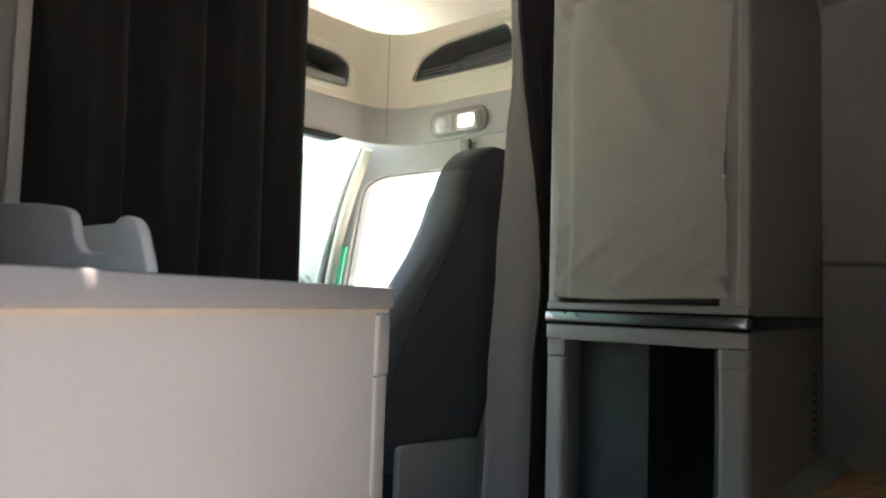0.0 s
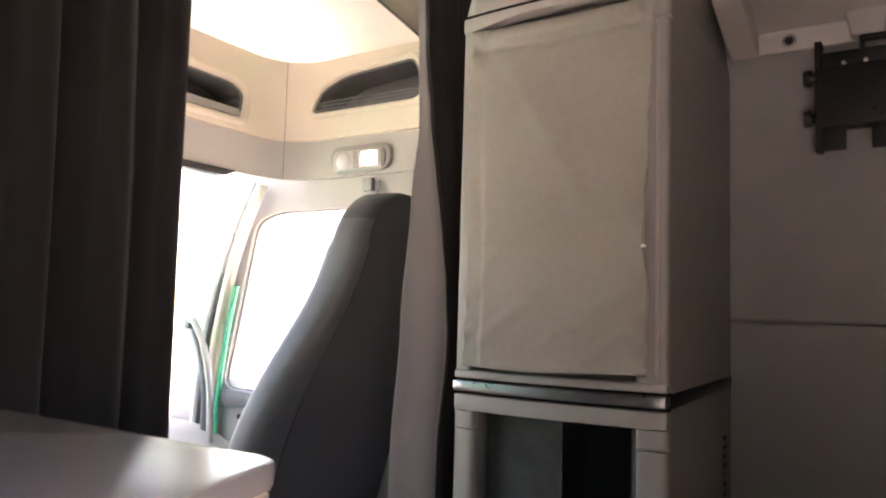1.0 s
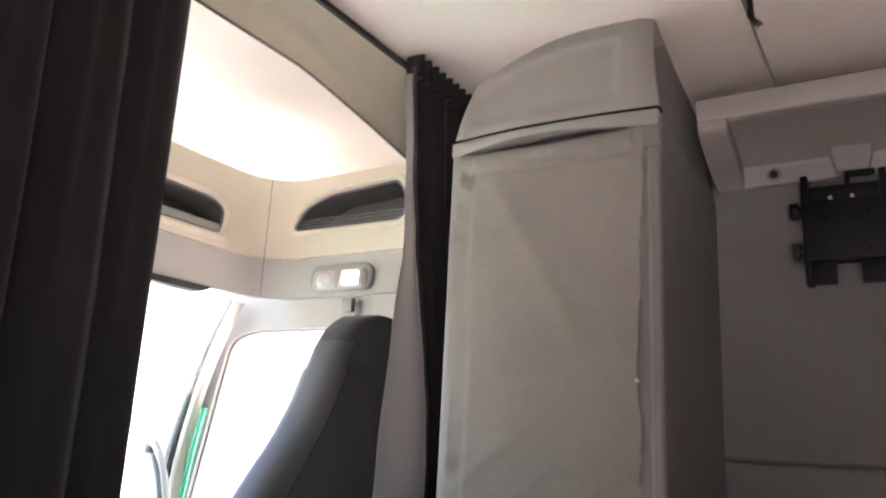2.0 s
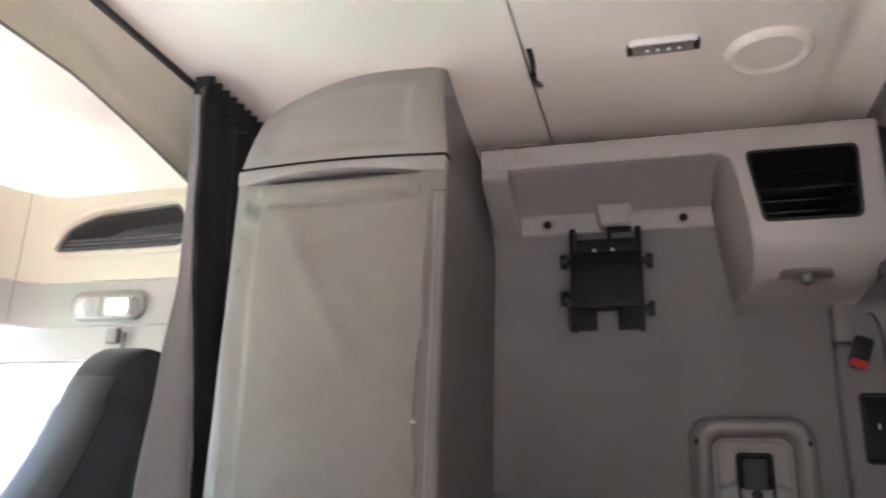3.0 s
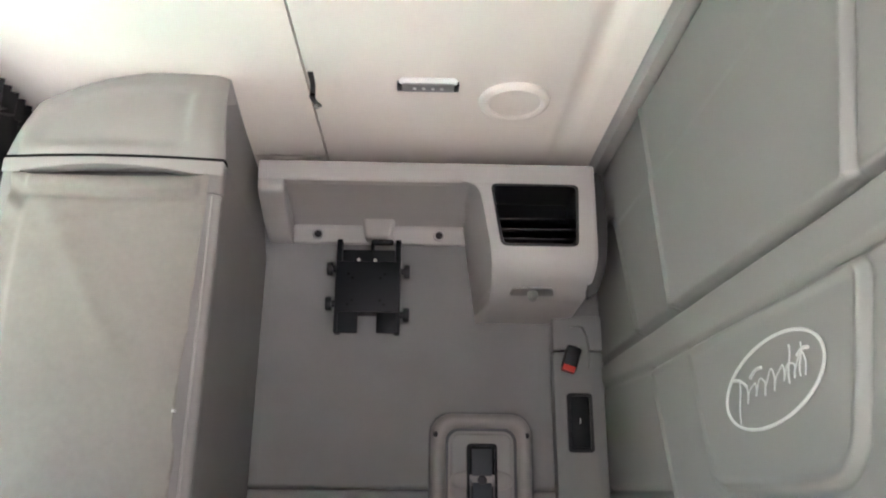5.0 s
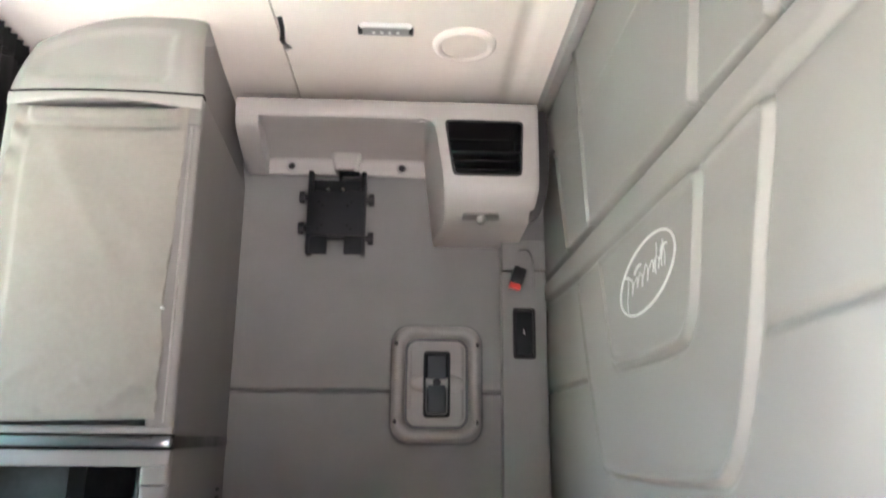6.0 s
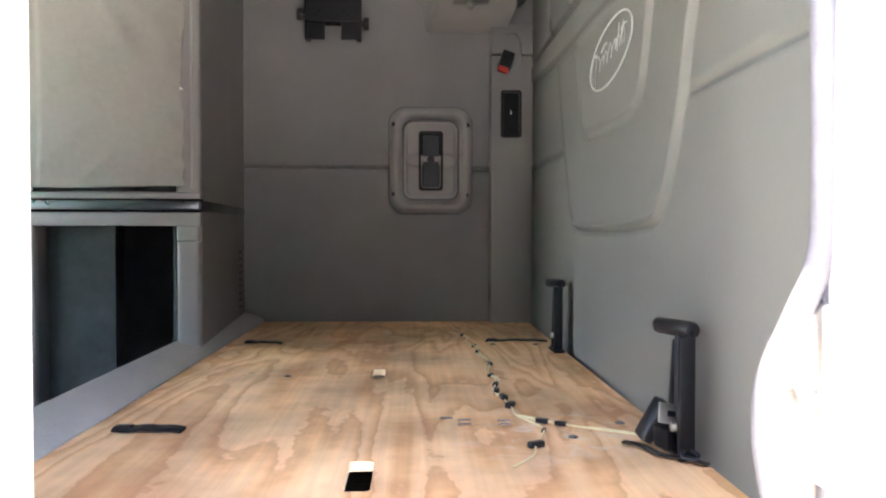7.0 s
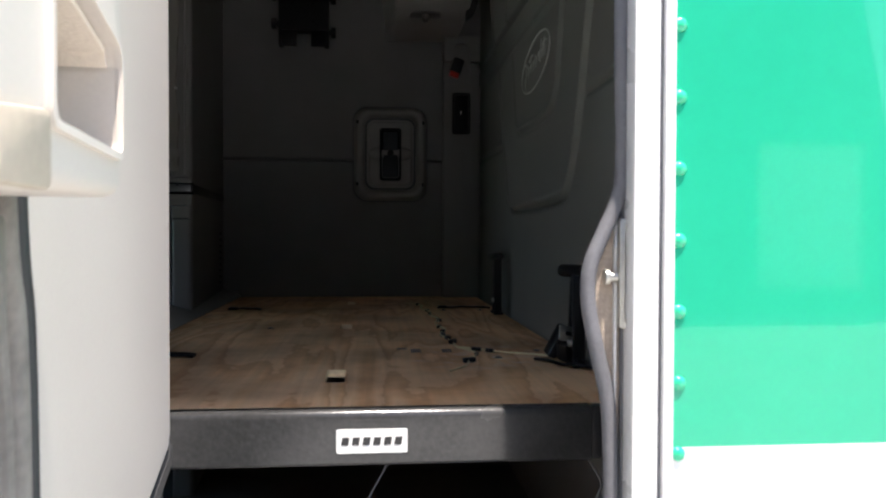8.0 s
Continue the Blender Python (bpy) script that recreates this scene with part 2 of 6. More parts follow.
M = dict(
    grey=mat("grey_moulded_plastic", (0.385, 0.37, 0.352), 0.46, 0, 0.05, 4, 420, 0.25),
    tan=mat("tan_moulded_plastic", (0.72, 0.625, 0.52), 0.6, 0, 0.05, 4, 420, 0.25),
    carpet=mat("grey_wall_felt", (0.222, 0.223, 0.220), 0.95, 0, 0.10, 5, 500, 0.5, sheen=0.15, spec=0.2),
    headliner=mat("cream_headliner_felt", (0.92, 0.862, 0.795), 0.95, 0, 0.05, 3, 400, 0.3, spec=0.2),
    vinyl=mat("grey_green_padded_vinyl", (0.205, 0.211, 0.196), 0.5, 0, 0.07, 5, 600, 0.25, spec=0.4),
    thread=mat("pale_grey_thread", (0.54, 0.56, 0.54), 0.5, 0, 0.05, 9, 300, 0.2),
    cabinet=mat("brown_grey_cabinet_laminate", (0.18, 0.174, 0.168), 0.5, 0, 0.08, 4, 500, 0.3),
    frame=mat("pale_grey_cabinet_trim", (0.30, 0.286, 0.27), 0.45, 0, 0.06, 5, 300, 0.12),
    white=mat("off_white_laminate", (0.41, 0.39, 0.373), 0.45, 0, 0.04, 3, 200, 0.05),
    counter=mat("pale_grey_counter", (0.235, 0.222, 0.225), 0.22, 0, 0.06, 6, 300, 0.04),
    tray=mat("white_plastic_tray", (0.60, 0.585, 0.57), 0.35, 0, 0.04, 6, 200, 0.03),
    cream=mat("cream_edge_band", (0.46, 0.39, 0.31), 0.6, 0, 0.15, 20, 200, 0.2),
    chrome=mat("brushed_metal_strip", (0.22, 0.228, 0.236), 0.30, 1.0, 0.08, 8, 200, 0.05),
    steel=mat("zinc_steel", (0.55, 0.54, 0.50), 0.4, 1.0, 0.18, 30, 300, 0.2),
    dark=mat("black_plastic", (0.014, 0.014, 0.016), 0.38, 0, 0.2, 8, 400, 0.15, spec=0.35),
    void=mat("dark_lining", (0.010, 0.010, 0.011), 0.9, 0, 0.3, 8, 200, 0.2, spec=0.05),
    blackmetal=mat("black_powder_coat", (0.007, 0.008, 0.010), 0.45, 0.0, 0.2, 12, 700, 0.3, spec=0.22),
    railmetal=mat("grey_painted_steel", (0.31, 0.318, 0.308), 0.45, 0.1, 0.15, 9, 300, 0.2),
    endrail=mat("black_painted_channel", (0.050, 0.050, 0.050), 0.22, 0.2, 0.35, 7, 150, 0.15),
    curtain=mat("charcoal_curtain_cloth", (0.019, 0.0183, 0.018), 0.9, 0, 0.15, 5, 600, 0.4, sheen=0.1, spec=0.2),
    lining=cloth_mat("pale_grey_curtain_lining", (0.43, 0.41, 0.395), 900, 0.06, 0.1, 0.35, 0.0),
    canvas=cloth_mat("cream_canvas", (0.262, 0.245, 0.220), 800, 0.11, 0.1, 0.15),
    seat=mat("dark_grey_seat_fabric", (0.060, 0.061, 0.066), 0.85, 0, 0.15, 6, 500, 0.4, sheen=0.2, spec=0.25),
    # paler than the seat fabric: haze from the window is in this grey
    seatside=mat("hazed_grey_seat_vinyl", (0.078, 0.081, 0.087), 0.5, 0, 0.1, 8, 500, 0.3),
    ply=plywood_mat(),
    plyedge=mat("raw_plywood_edge", (0.72, 0.56, 0.36), 0.8, 0, 0.2, 60, 300, 0.2),
    paint=two_tone_paint(),
    whitepaint=mat("white_body_paint", (0.76, 0.76, 0.75), 0.3, 0, 0.05, 8, 100, 0.03, coat=0.3),
    greenpaint=mat("green_body_paint", (0.015, 0.50, 0.27), 0.2, 0, 0.05, 3, 40, 0.02, coat=0.5),
    doortrim=mat("pale_door_trim", (0.61, 0.555, 0.495), 0.5, 0, 0.05, 4, 420, 0.05),
    rubber=mat("grey_rubber_seal", (0.14, 0.14, 0.15), 0.6, 0, 0.2, 20, 200, 0.2),
    blackrubber=mat("black_rubber_seal", (0.03, 0.03, 0.03), 0.6, 0, 0.2, 20, 200, 0.2),
    rust=mat("dusty_rusty_plate", (0.42, 0.345, 0.275), 0.8, 0.1, 0.35, 22, 200, 0.4),
    red=mat("red_button", (0.60, 0.03, 0.02), 0.4, 0, 0.08, 9, 90, 0.03),
    sticker=mat("white_sticker", (0.82, 0.82, 0.80), 0.4, 0, 0.03, 9, 90, 0.02),
    ink=mat("black_ink", (0.03, 0.03, 0.03), 0.5, 0, 0.1, 9, 90, 0.02),
    wire=mat("cream_wire", (0.78, 0.70, 0.44), 0.5, 0, 0.1, 40, 200, 0.1),
    ground=mat("pale_concrete_ground", (0.42, 0.415, 0.39), 0.95, 0, 0.25, 0.7, 14, 0.6),
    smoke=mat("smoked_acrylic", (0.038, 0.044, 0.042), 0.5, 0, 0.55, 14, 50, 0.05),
    paddle=mat("worn_dark_paddle", (0.030, 0.034, 0.042), 0.4, 0.0, 0.2, 20, 300, 0.1, spec=0.25),
    grille=mat("cream_speaker_cloth", (0.87, 0.812, 0.745), 0.9, 0, 0.06, 9, 700, 0.4),
    piping=mat("pale_vinyl_piping", (0.42, 0.425, 0.39), 0.45, 0, 0.06, 9, 300, 0.1),
    lampmetal=mat("dull_lamp_metal", (0.30, 0.295, 0.285), 0.38, 0.8, 0.12, 30, 300, 0.1),
    hatchgrey=mat("grey_hatch_plastic", (0.30, 0.29, 0.278), 0.46, 0, 0.05, 4, 420, 0.25),
    column=mat("grey_column_plastic", (0.205, 0.205, 0.200), 0.55, 0, 0.06, 4, 420, 0.25),
    # niche surfaces, darker than the cabinet laminate
    niche=mat("dark_niche_lining", (0.058, 0.064, 0.063), 0.6, 0, 0.35, 9, 90, 0.1),
    # white puts the bright reflections on the chrome lamp into its colour
    lampwhite=mat("white_lamp_reflection", (0.86, 0.86, 0.84), 0.18, 0, 0.03, 12, 200, 0.02),
    lampgrey=mat("silver_lamp_insert", (0.34, 0.335, 0.33), 0.35, 0.5, 0.1, 30, 300, 0.1),
    latchplate=mat("glossy_slate_latch", (0.030, 0.036, 0.045), 0.5, 0.0, 0.35, 20, 300, 0.05),
    bulkhead=mat("beige_bulkhead_vinyl", (0.80, 0.745, 0.60), 0.6, 0, 0.06, 3, 300, 0.25, spec=0.3),
    baylining=mat("dusty_bay_lining", (0.10, 0.105, 0.10), 0.8, 0, 0.3, 6, 120, 0.3),
    weather=mat("brown_grey_weather_strip", (0.21, 0.19, 0.165), 0.7, 0, 0.3, 25, 200, 0.3),
    pocket=mat("grey_pocket_lining", (0.13, 0.128, 0.125), 0.7, 0, 0.15, 8, 300, 0.2),
    pale=mat("pale_cab_plastic", (0.46, 0.435, 0.41), 0.5, 0, 0.05, 5, 400, 0.15),
    facade=mat("grey_plastered_wall", (0.06, 0.066, 0.07), 0.9, 0, 0.2, 0.6, 30, 0.4),
    sheetmetal=mat("dull_grey_sheet_metal", (0.30, 0.30, 0.30), 0.5, 0.3, 0.1, 2, 60, 0.1),
    rollerpaint=mat("pale_roller_paint", (0.80, 0.80, 0.78), 0.5, 0, 0.05, 1, 40, 0.05),
    # darker copy of the cabinet trim; the shade beside the canvas is in it
    stile=mat("shaded_cabinet_trim", (0.215, 0.207, 0.198), 0.42, 0, 0.07, 5, 300, 0.12),
    brown=mat("dark_door_plastic", (0.09, 0.09, 0.10), 0.5, 0, 0.1, 9, 300, 0.2),
    glass=glass_mat("window_glass", (0.97, 1.0, 0.98)),
    lit=glow("lit_lamp_lens", (1.0, 0.93, 0.80), 1.4),
    lens=mat("clear_lamp_lens", (0.75, 0.75, 0.74), 0.15, 0, 0.06, 40, 200, 0.05),
)

# ---- builders ----
origins = {}


def thing(name, at, label, category, group="", kind=""):
    ob = new(name)
    ob.empty_display_size = 0.05
    ob.location = at
    origins[ob.name] = Vector(at)
    return tagged(ob, label, category, group, kind)


def shade(me, angle=35):
    me.polygons.foreach_set("use_smooth", [True] * len(me.polygons))
    me.set_sharp_from_angle(angle=radians(angle))


def finish(name, bm, material, angle=35):
    bmesh.ops.recalc_face_normals(bm, faces=bm.faces)
    me = bpy.data.meshes.new(name)
    bm.to_mesh(me)
    bm.free()
    me.materials.append(material)
    shade(me, angle)
    return me


def part(name, bm, material, parent, label="", angle=35):
    """One mesh under a thing or a part; the bmesh is in world metres."""
    o = origins[parent.name]
    bmesh.ops.translate(bm, verts=bm.verts, vec=-o)
    ob = new(name, finish(name, bm, material, angle))
    ob.parent = parent
    origins[ob.name] = o
    return tagged(ob, label)


def solid(name, bm, material, label, category, kind="", group="", angle=35):
    """A top-level thing of one mesh, in world metres."""
    ob = new(name, finish(name, bm, material, angle))
    origins[ob.name] = Vector((0, 0, 0))
    return tagged(ob, label, category, group, kind)


def box(x0, x1, y0, y1, z0, z1, bevel=0.0, bm=None, seg=2):
    own = bmesh.new()
    bmesh.ops.create_cube(own, size=1.0)
    for v in own.verts:
        v.co = ((x0 + x1) / 2 + v.co.x * (x1 - x0), (y0 + y1) / 2 + v.co.y * (y1 - y0), (z0 + z1) / 2 + v.co.z * (z1 - z0))
    if bevel:
        bmesh.ops.bevel(own, geom=own.edges[:], offset=bevel, segments=seg, affect="EDGES", profile=0.5, clamp_overlap=True)
    return join(bm, own)


def join(bm, own):
    if bm is None:
        return own
    me = bpy.data.meshes.new("tmp")
    own.to_mesh(me)
    own.free()
    bm.from_mesh(me)
    bpy.data.meshes.remove(me)
    return bm


def turned(bm, m):
    bmesh.ops.transform(bm, matrix=m, verts=bm.verts)
    return bm


def prism(points, axis, a, b, bevel=0.0, bm=None, seg=2):
    """A flat outline drawn out along an axis from a to b. The outline's two coordinates are the other two axes in order."""
    own = bmesh.new()

    def place(p, h):
        if axis == "x":
            return (h, p[0], p[1])
        if axis == "y":
            return (p[0], h, p[1])
        return (p[0], p[1], h)

    lo = [own.verts.new(place(p, a)) for p in points]
    hi = [own.verts.new(place(p, b)) for p in points]
    n = len(points)
    own.faces.new(lo)
    own.faces.new(hi[::-1])
    for i in range(n):
        own.faces.new((lo[i], hi[i], hi[(i + 1) % n], lo[(i + 1) % n]))
    bmesh.ops.recalc_face_normals(own, faces=own.faces)
    if bevel:
        sharp = [e for e in own.edges if e.calc_face_angle(0) > radians(25)]
        bmesh.ops.bevel(own, geom=sharp, offset=bevel, segments=seg, affect="EDGES", profile=0.5, clamp_overlap=True)
    return join(bm, own)


def cyl(p0, p1, r, r2=None, n=20, bm=None, bevel=0.0):
    p0, p1 = Vector(p0), Vector(p1)
    own = bmesh.new()
    d = p1 - p0
    bmesh.ops.create_cone(own, cap_ends=True, segments=n, radius1=r, radius2=r if r2 is None else r2, depth=d.length)
    if bevel:
        caps = [e for e in own.edges if e.calc_face_angle(0) > radians(60)]
        bmesh.ops.bevel(own, geom=caps, offset=bevel, segments=2, affect="EDGES", profile=0.5, clamp_overlap=True)
    turned(own, Matrix.Translation((p0 + p1) / 2) @ d.to_track_quat("Z", "Y").to_matrix().to_4x4())
    return join(bm, own)


def smooth_path(points, steps=6):
    """A soft curve through the points."""
    p = [Vector(q) for q in points]
    p = [2 * p[0] - p[1], *p, 2 * p[-1] - p[-2]]
    out = []
    for i in range(1, len(p) - 2):
        for k in range(steps):
            t = k / steps
            out.append(0.5 * (2 * p[i] + (p[i + 1] - p[i - 1]) * t + (2 * p[i - 1] - 5 * p[i] + 4 * p[i + 1] - p[i + 2]) * t**2 + (3 * p[i] - p[i - 1] - 3 * p[i + 1] + p[i + 2]) * t**3))
    return out + [p[-2]]


def tube(points, r, n=8, bm=None, flat=1.0, up=(0, 0, 1)):
    """A round or flattened bar along a line of points."""
    own = bmesh.new()
    pts = [Vector(q) for q in points]
    rings = []
    for i, q in enumerate(pts):
        d = (pts[min(i + 1, len(pts) - 1)] - pts[max(i - 1, 0)]).normalized()
        s = d.cross(Vector(up))
        s = s.normalized() if s.length > 1e-4 else Vector((1, 0, 0))
        u = s.cross(d)
        rings.append([own.verts.new(q + r * (math.cos(a) * s + flat * math.sin(a) * u)) for a in [2 * math.pi * k / n for k in range(n)]])
    for a, b in zip(rings, rings[1:]):
        for k in range(n):
            own.faces.new((a[k], a[(k + 1) % n], b[(k + 1) % n], b[k]))
    own.faces.new(rings[0][::-1])
    own.faces.new(rings[-1])
    return join(bm, own)


def sheet(fn, nu, nv, back):
    """A surface fn(u, v) with real thickness: the vector back leads to its other face."""
    own = bmesh.new()
    back = Vector(back)
    front = [[own.verts.new(fn(i / nu, j / nv)) for j in range(nv + 1)] for i in range(nu + 1)]
    rear = [[own.verts.new(v.co + back) for v in row] for row in front]
    for i in range(nu):
        for j in range(nv):
            own.faces.new((front[i][j], front[i + 1][j], front[i + 1][j + 1], front[i][j + 1]))
            own.faces.new((rear[i][j], rear[i][j + 1], rear[i + 1][j + 1], rear[i + 1][j]))
    for i in range(nu):
        own.faces.new((front[i][0], rear[i][0], rear[i + 1][0], front[i + 1][0]))
        own.faces.new((front[i][nv], front[i + 1][nv], rear[i + 1][nv], rear[i][nv]))
    for j in range(nv):
        own.faces.new((front[0][j], front[0][j + 1], rear[0][j + 1], rear[0][j]))
        own.faces.new((front[nu][j], rear[nu][j], rear[nu][j + 1], front[nu][j + 1]))
    return own


def rounded(x0, x1, z0, z1, r, n=6):
    """A rectangle's outline with round corners."""
    out = []
    for cx, cz, a0 in ((x1 - r, z1 - r, 0), (x0 + r, z1 - r, 90), (x0 + r, z0 + r, 180), (x1 - r, z0 + r, 270)):
        for k in range(n + 1):
            a = radians(a0 + 90 * k / n)
            out.append((cx + r * math.cos(a), cz + r * math.sin(a)))
    return out


def soft_poly(points, r, n=5):
    """An outline of straight sides with its corners rounded."""
    out = []
    m = len(points)
    for i in range(m):
        p, a, b = Vector(points[i]), Vector(points[i - 1]), Vector(points[(i + 1) % m])
        da, db = (a - p), (b - p)
        k = min(r, da.length * 0.45, db.length * 0.45)
        s, e = p + da.normalized() * k, p + db.normalized() * k
        for j in range(n + 1):
            t = j / n
            out.append(tuple((1 - t) ** 2 * s + 2 * t * (1 - t) * p + t**2 * e))
    return out


def ring_frame(outer, inner, axis, a, b, bm=None):
    """A frame between two outlines of the same number of points."""
    own = bmesh.new()

    def place(p, h):
        return (h, p[0], p[1]) if axis == "x" else (p[0], h, p[1]) if axis == "y" else (p[0], p[1], h)

    rows = [[own.verts.new(place(p, h)) for p in line] for line, h in ((outer, a), (outer, b), (inner, b), (inner, a))]
    n = len(outer)
    for r in range(4):
        for i in range(n):
            own.faces.new((rows[r][i], rows[r][(i + 1) % n], rows[(r + 1) % 4][(i + 1) % n], rows[(r + 1) % 4][i]))
    return join(bm, own)


def dome_ring(outer, inner, y, lift, n=8):
    """A frame on a wall facing -y, rounded across its width."""
    own = bmesh.new()
    rows = []
    for k in range(n + 1):
        t = k / n
        h = lift * math.sin(math.pi * min(1, max(0, t))) ** 0.6
        rows.append([own.verts.new((a[0] + (b[0] - a[0]) * t, y - h, a[1] + (b[1] - a[1]) * t)) for a, b in zip(outer, inner)])
    m = len(outer)
    for p, q in zip(rows, rows[1:]):
        for i in range(m):
            own.faces.new((p[i], p[(i + 1) % m], q[(i + 1) % m], q[i]))
    return own


def carve(ob, *cutters):
    """Cuts the bmeshes, in the world's metres, out of it."""
    for bm in cutters:
        bmesh.ops.recalc_face_normals(bm, faces=bm.faces)
        me = bpy.data.meshes.new("cut")
        bm.to_mesh(me)
        bm.free()
        c = new("cut", me)
        mod = ob.modifiers.new("cut", "BOOLEAN")
        mod.operation, mod.solver, mod.object = "DIFFERENCE", "EXACT", c
        bpy.context.view_layer.update()
        made = bpy.data.meshes.new_from_object(ob.evaluated_get(bpy.context.evaluated_depsgraph_get()))
        ob.modifiers.clear()
        ob.data = made
        bpy.data.objects.remove(c)
        bpy.data.meshes.remove(me)
    shade(ob.data)
    return ob


def lathe(profile, centre, axis, n=40, bm=None):
    """A turned form: profile rows of radius and height along the axis vector."""
    own = bmesh.new()
    q = Vector(axis).to_track_quat("Z", "Y").to_matrix().to_4x4()
    rows = []
    for r, h in profile:
        rows.append([own.verts.new((r * math.cos(2 * math.pi * k / n), r * math.sin(2 * math.pi * k / n), h)) for k in range(n)])
    for a, b in zip(rows, rows[1:]):
        for k in range(n):
            own.faces.new((a[k], a[(k + 1) % n], b[(k + 1) % n], b[k]))
    own.faces.new(rows[0][::-1])
    own.faces.new(rows[-1])
    turned(own, Matrix.Translation(centre) @ q)
    return join(bm, own)


# ---- the setting: ground, shell of the sleeper and the cab ----
BED = 1.60
FAR, BACK, CEIL = 2.12, 0.372, 3.05

bm = bmesh.new()
bmesh.ops.create_grid(bm, x_segments=40, y_segments=40, size=400)
solid("ground", bm, M["ground"], "pale dusty concrete ground around the parked truck", "ground", "structure")

# building across the yard, mirrored in the truck's paint
yard = thing("building", (2.0, -16.4, 0), "long grey building with a pale slatted roller door", "building")
part("wall", prism([(-26.0, 0.0), (12.45, 0.0), (12.30, 3.9), (11.55, 7.4), (11.30, 8.4), (-26.0, 8.4)], "y", -24.0, -16.4), M["facade"], yard)
part("roof_coping", box(-26.2, 11.4, -24.2, -16.28, 8.402, 8.62, 0.03), M["sheetmetal"], yard)
DX = 9.04
part("door_frame", ring_frame([(DX - 0.14, 0.50), (DX + 2.62, 0.50), (DX + 2.62, 4.06), (DX - 0.14, 4.06)], [(DX, 0.62), (DX + 2.48, 0.62), (DX + 2.48, 3.94), (DX, 3.94)], "y", -16.398, -16.33), M["sheetmetal"], yard)
roller = part("roller_door", box(DX, DX + 2.48, -16.398, -16.385, 0.62, 3.94), M["rollerpaint"], yard, "pale slatted roller door")
for k in range(20):
    z = 0.625 + 0.1657 * k
    part("slat", box(DX + 0.005, DX + 2.475, -16.384, -16.362, z, z + 0.150, 0.008, seg=1), M["rollerpaint"], roller)

# floor of the sleeper and the cab
solid("floor", box(-2.75, 0.44, 0.0, 2.2, 1.02, 1.08), M["baylining"], "dark floor of the truck cab and luggage bay", "floor", "structure")

# outer skin on the open door's side, with the doorway through it
OPEN_L, OPEN_R, OPEN_B, OPEN_T = -0.41, 0.297, 1.2, 2.42
wall = solid("wall_near", box(-2.75, 0.80, 0.0, 0.03, 0.55, 3.25), M["paint"], "glossy green truck side with white lower stripe", "truck wall", "structure")
carve(wall, prism(soft_poly([(OPEN_L, OPEN_B), (OPEN_R, OPEN_B), (OPEN_R, OPEN_T), (OPEN_L, OPEN_T)], 0.08), "y", -0.1, 0.2),
      prism(soft_poly([(-2.3, 1.85), (-1.45, 1.85), (-1.45, 2.45), (-2.2, 2.45)], 0.07), "y", -0.1, 0.2))
solid("wall_lining", box(-1.1, -0.575, 0.034, 0.06, 1.08, 3.04), M["carpet"], "grey felt lining of the near side wall", "wall lining", "structure")
solid("wall_lining", box(-0.575, 0.36, 0.034, 0.06, 2.44, 3.04), M["carpet"], "grey felt lining above the doorway", "wall lining", "structure")

# far wall: felt sheets with a seam between them
far = thing("wall_far", (0, FAR, 1.08), "grey felt wall across the far side of the bunk", "wall", kind="structure")
SEAM = 2.122
part("wall_backing", box(-1.14, 0.40, FAR + 0.040, 2.2, 1.08, 3.2), M["carpet"], far)
part("upper_panel", box(-1.14, 0.408, FAR, FAR + 0.038, SEAM + 0.0010, 3.06, 0.015, seg=6), M["carpet"], far)
part("lower_panel", box(-1.14, 0.408, FAR + 0.002, FAR + 0.038, 1.08, SEAM - 0.0010, 0.013, seg=6), M["carpet"], far)

# back wall shell behind the padding
solid("wall_back", box(0.411, 0.44, 0.032, 2.2, 1.02, 3.25), M["carpet"], "grey shell behind the padded back wall", "wall", "structure")

# sleeper ceiling: panels with seams, and a cove along the back
bm = bmesh.new()
prof = [(-0.425, CEIL), *[(0.198 + 0.010 * k, CEIL + 0.007 * (1 - math.cos(2 * math.pi * k / 9))) for k in range(10)], (0.342, CEIL - 0.006), (0.342, 3.2), (-0.425, 3.2)]
prism([(x, z) for x, z in prof], "y", 0.07, 2.115, bm=bm)
prism([(-1.215, CEIL - 0.0225), (-1.17, CEIL - 0.015), (-1.0, CEIL), (-0.431, CEIL), (-0.431, 3.2), (-1.215, 3.2)], "y", 0.07, 2.0, bm=bm)
prism([(-1.215, CEIL - 0.0225), (-1.17, CEIL - 0.015), (-1.0, CEIL), (-0.431, CEIL), (-0.431, 3.2), (-1.215, 3.2)], "y", 2.006, 2.115, bm=bm)
box(-0.44, -0.42, 0.07, 2.115, CEIL + 0.02, 3.19, bm=bm)
solid("ceiling", bm, M["headliner"], "cream felt headliner with narrow panel seams", "ceiling", "structure")
solid("wall_rear", box(0.801, 0.83, 0.0, 2.2, 0.55, 3.25, 0.004), M["paint"], "glossy green rear skin of the truck sleeper", "truck wall", "structure")
solid("roof", box(-2.75, 0.83, 0.0, 2.2, 3.26, 3.3), M["whitepaint"], "white outer roof of the truck", "roof", "structure")

# header over the back padding
solid("trim_back", box(0.344, 0.408, 0.07, 2.115, 3.002, 3.2, 0.003), M["grey"], "grey trim band along the top of the back wall", "trim", "structure")

# ---- padded back wall ----


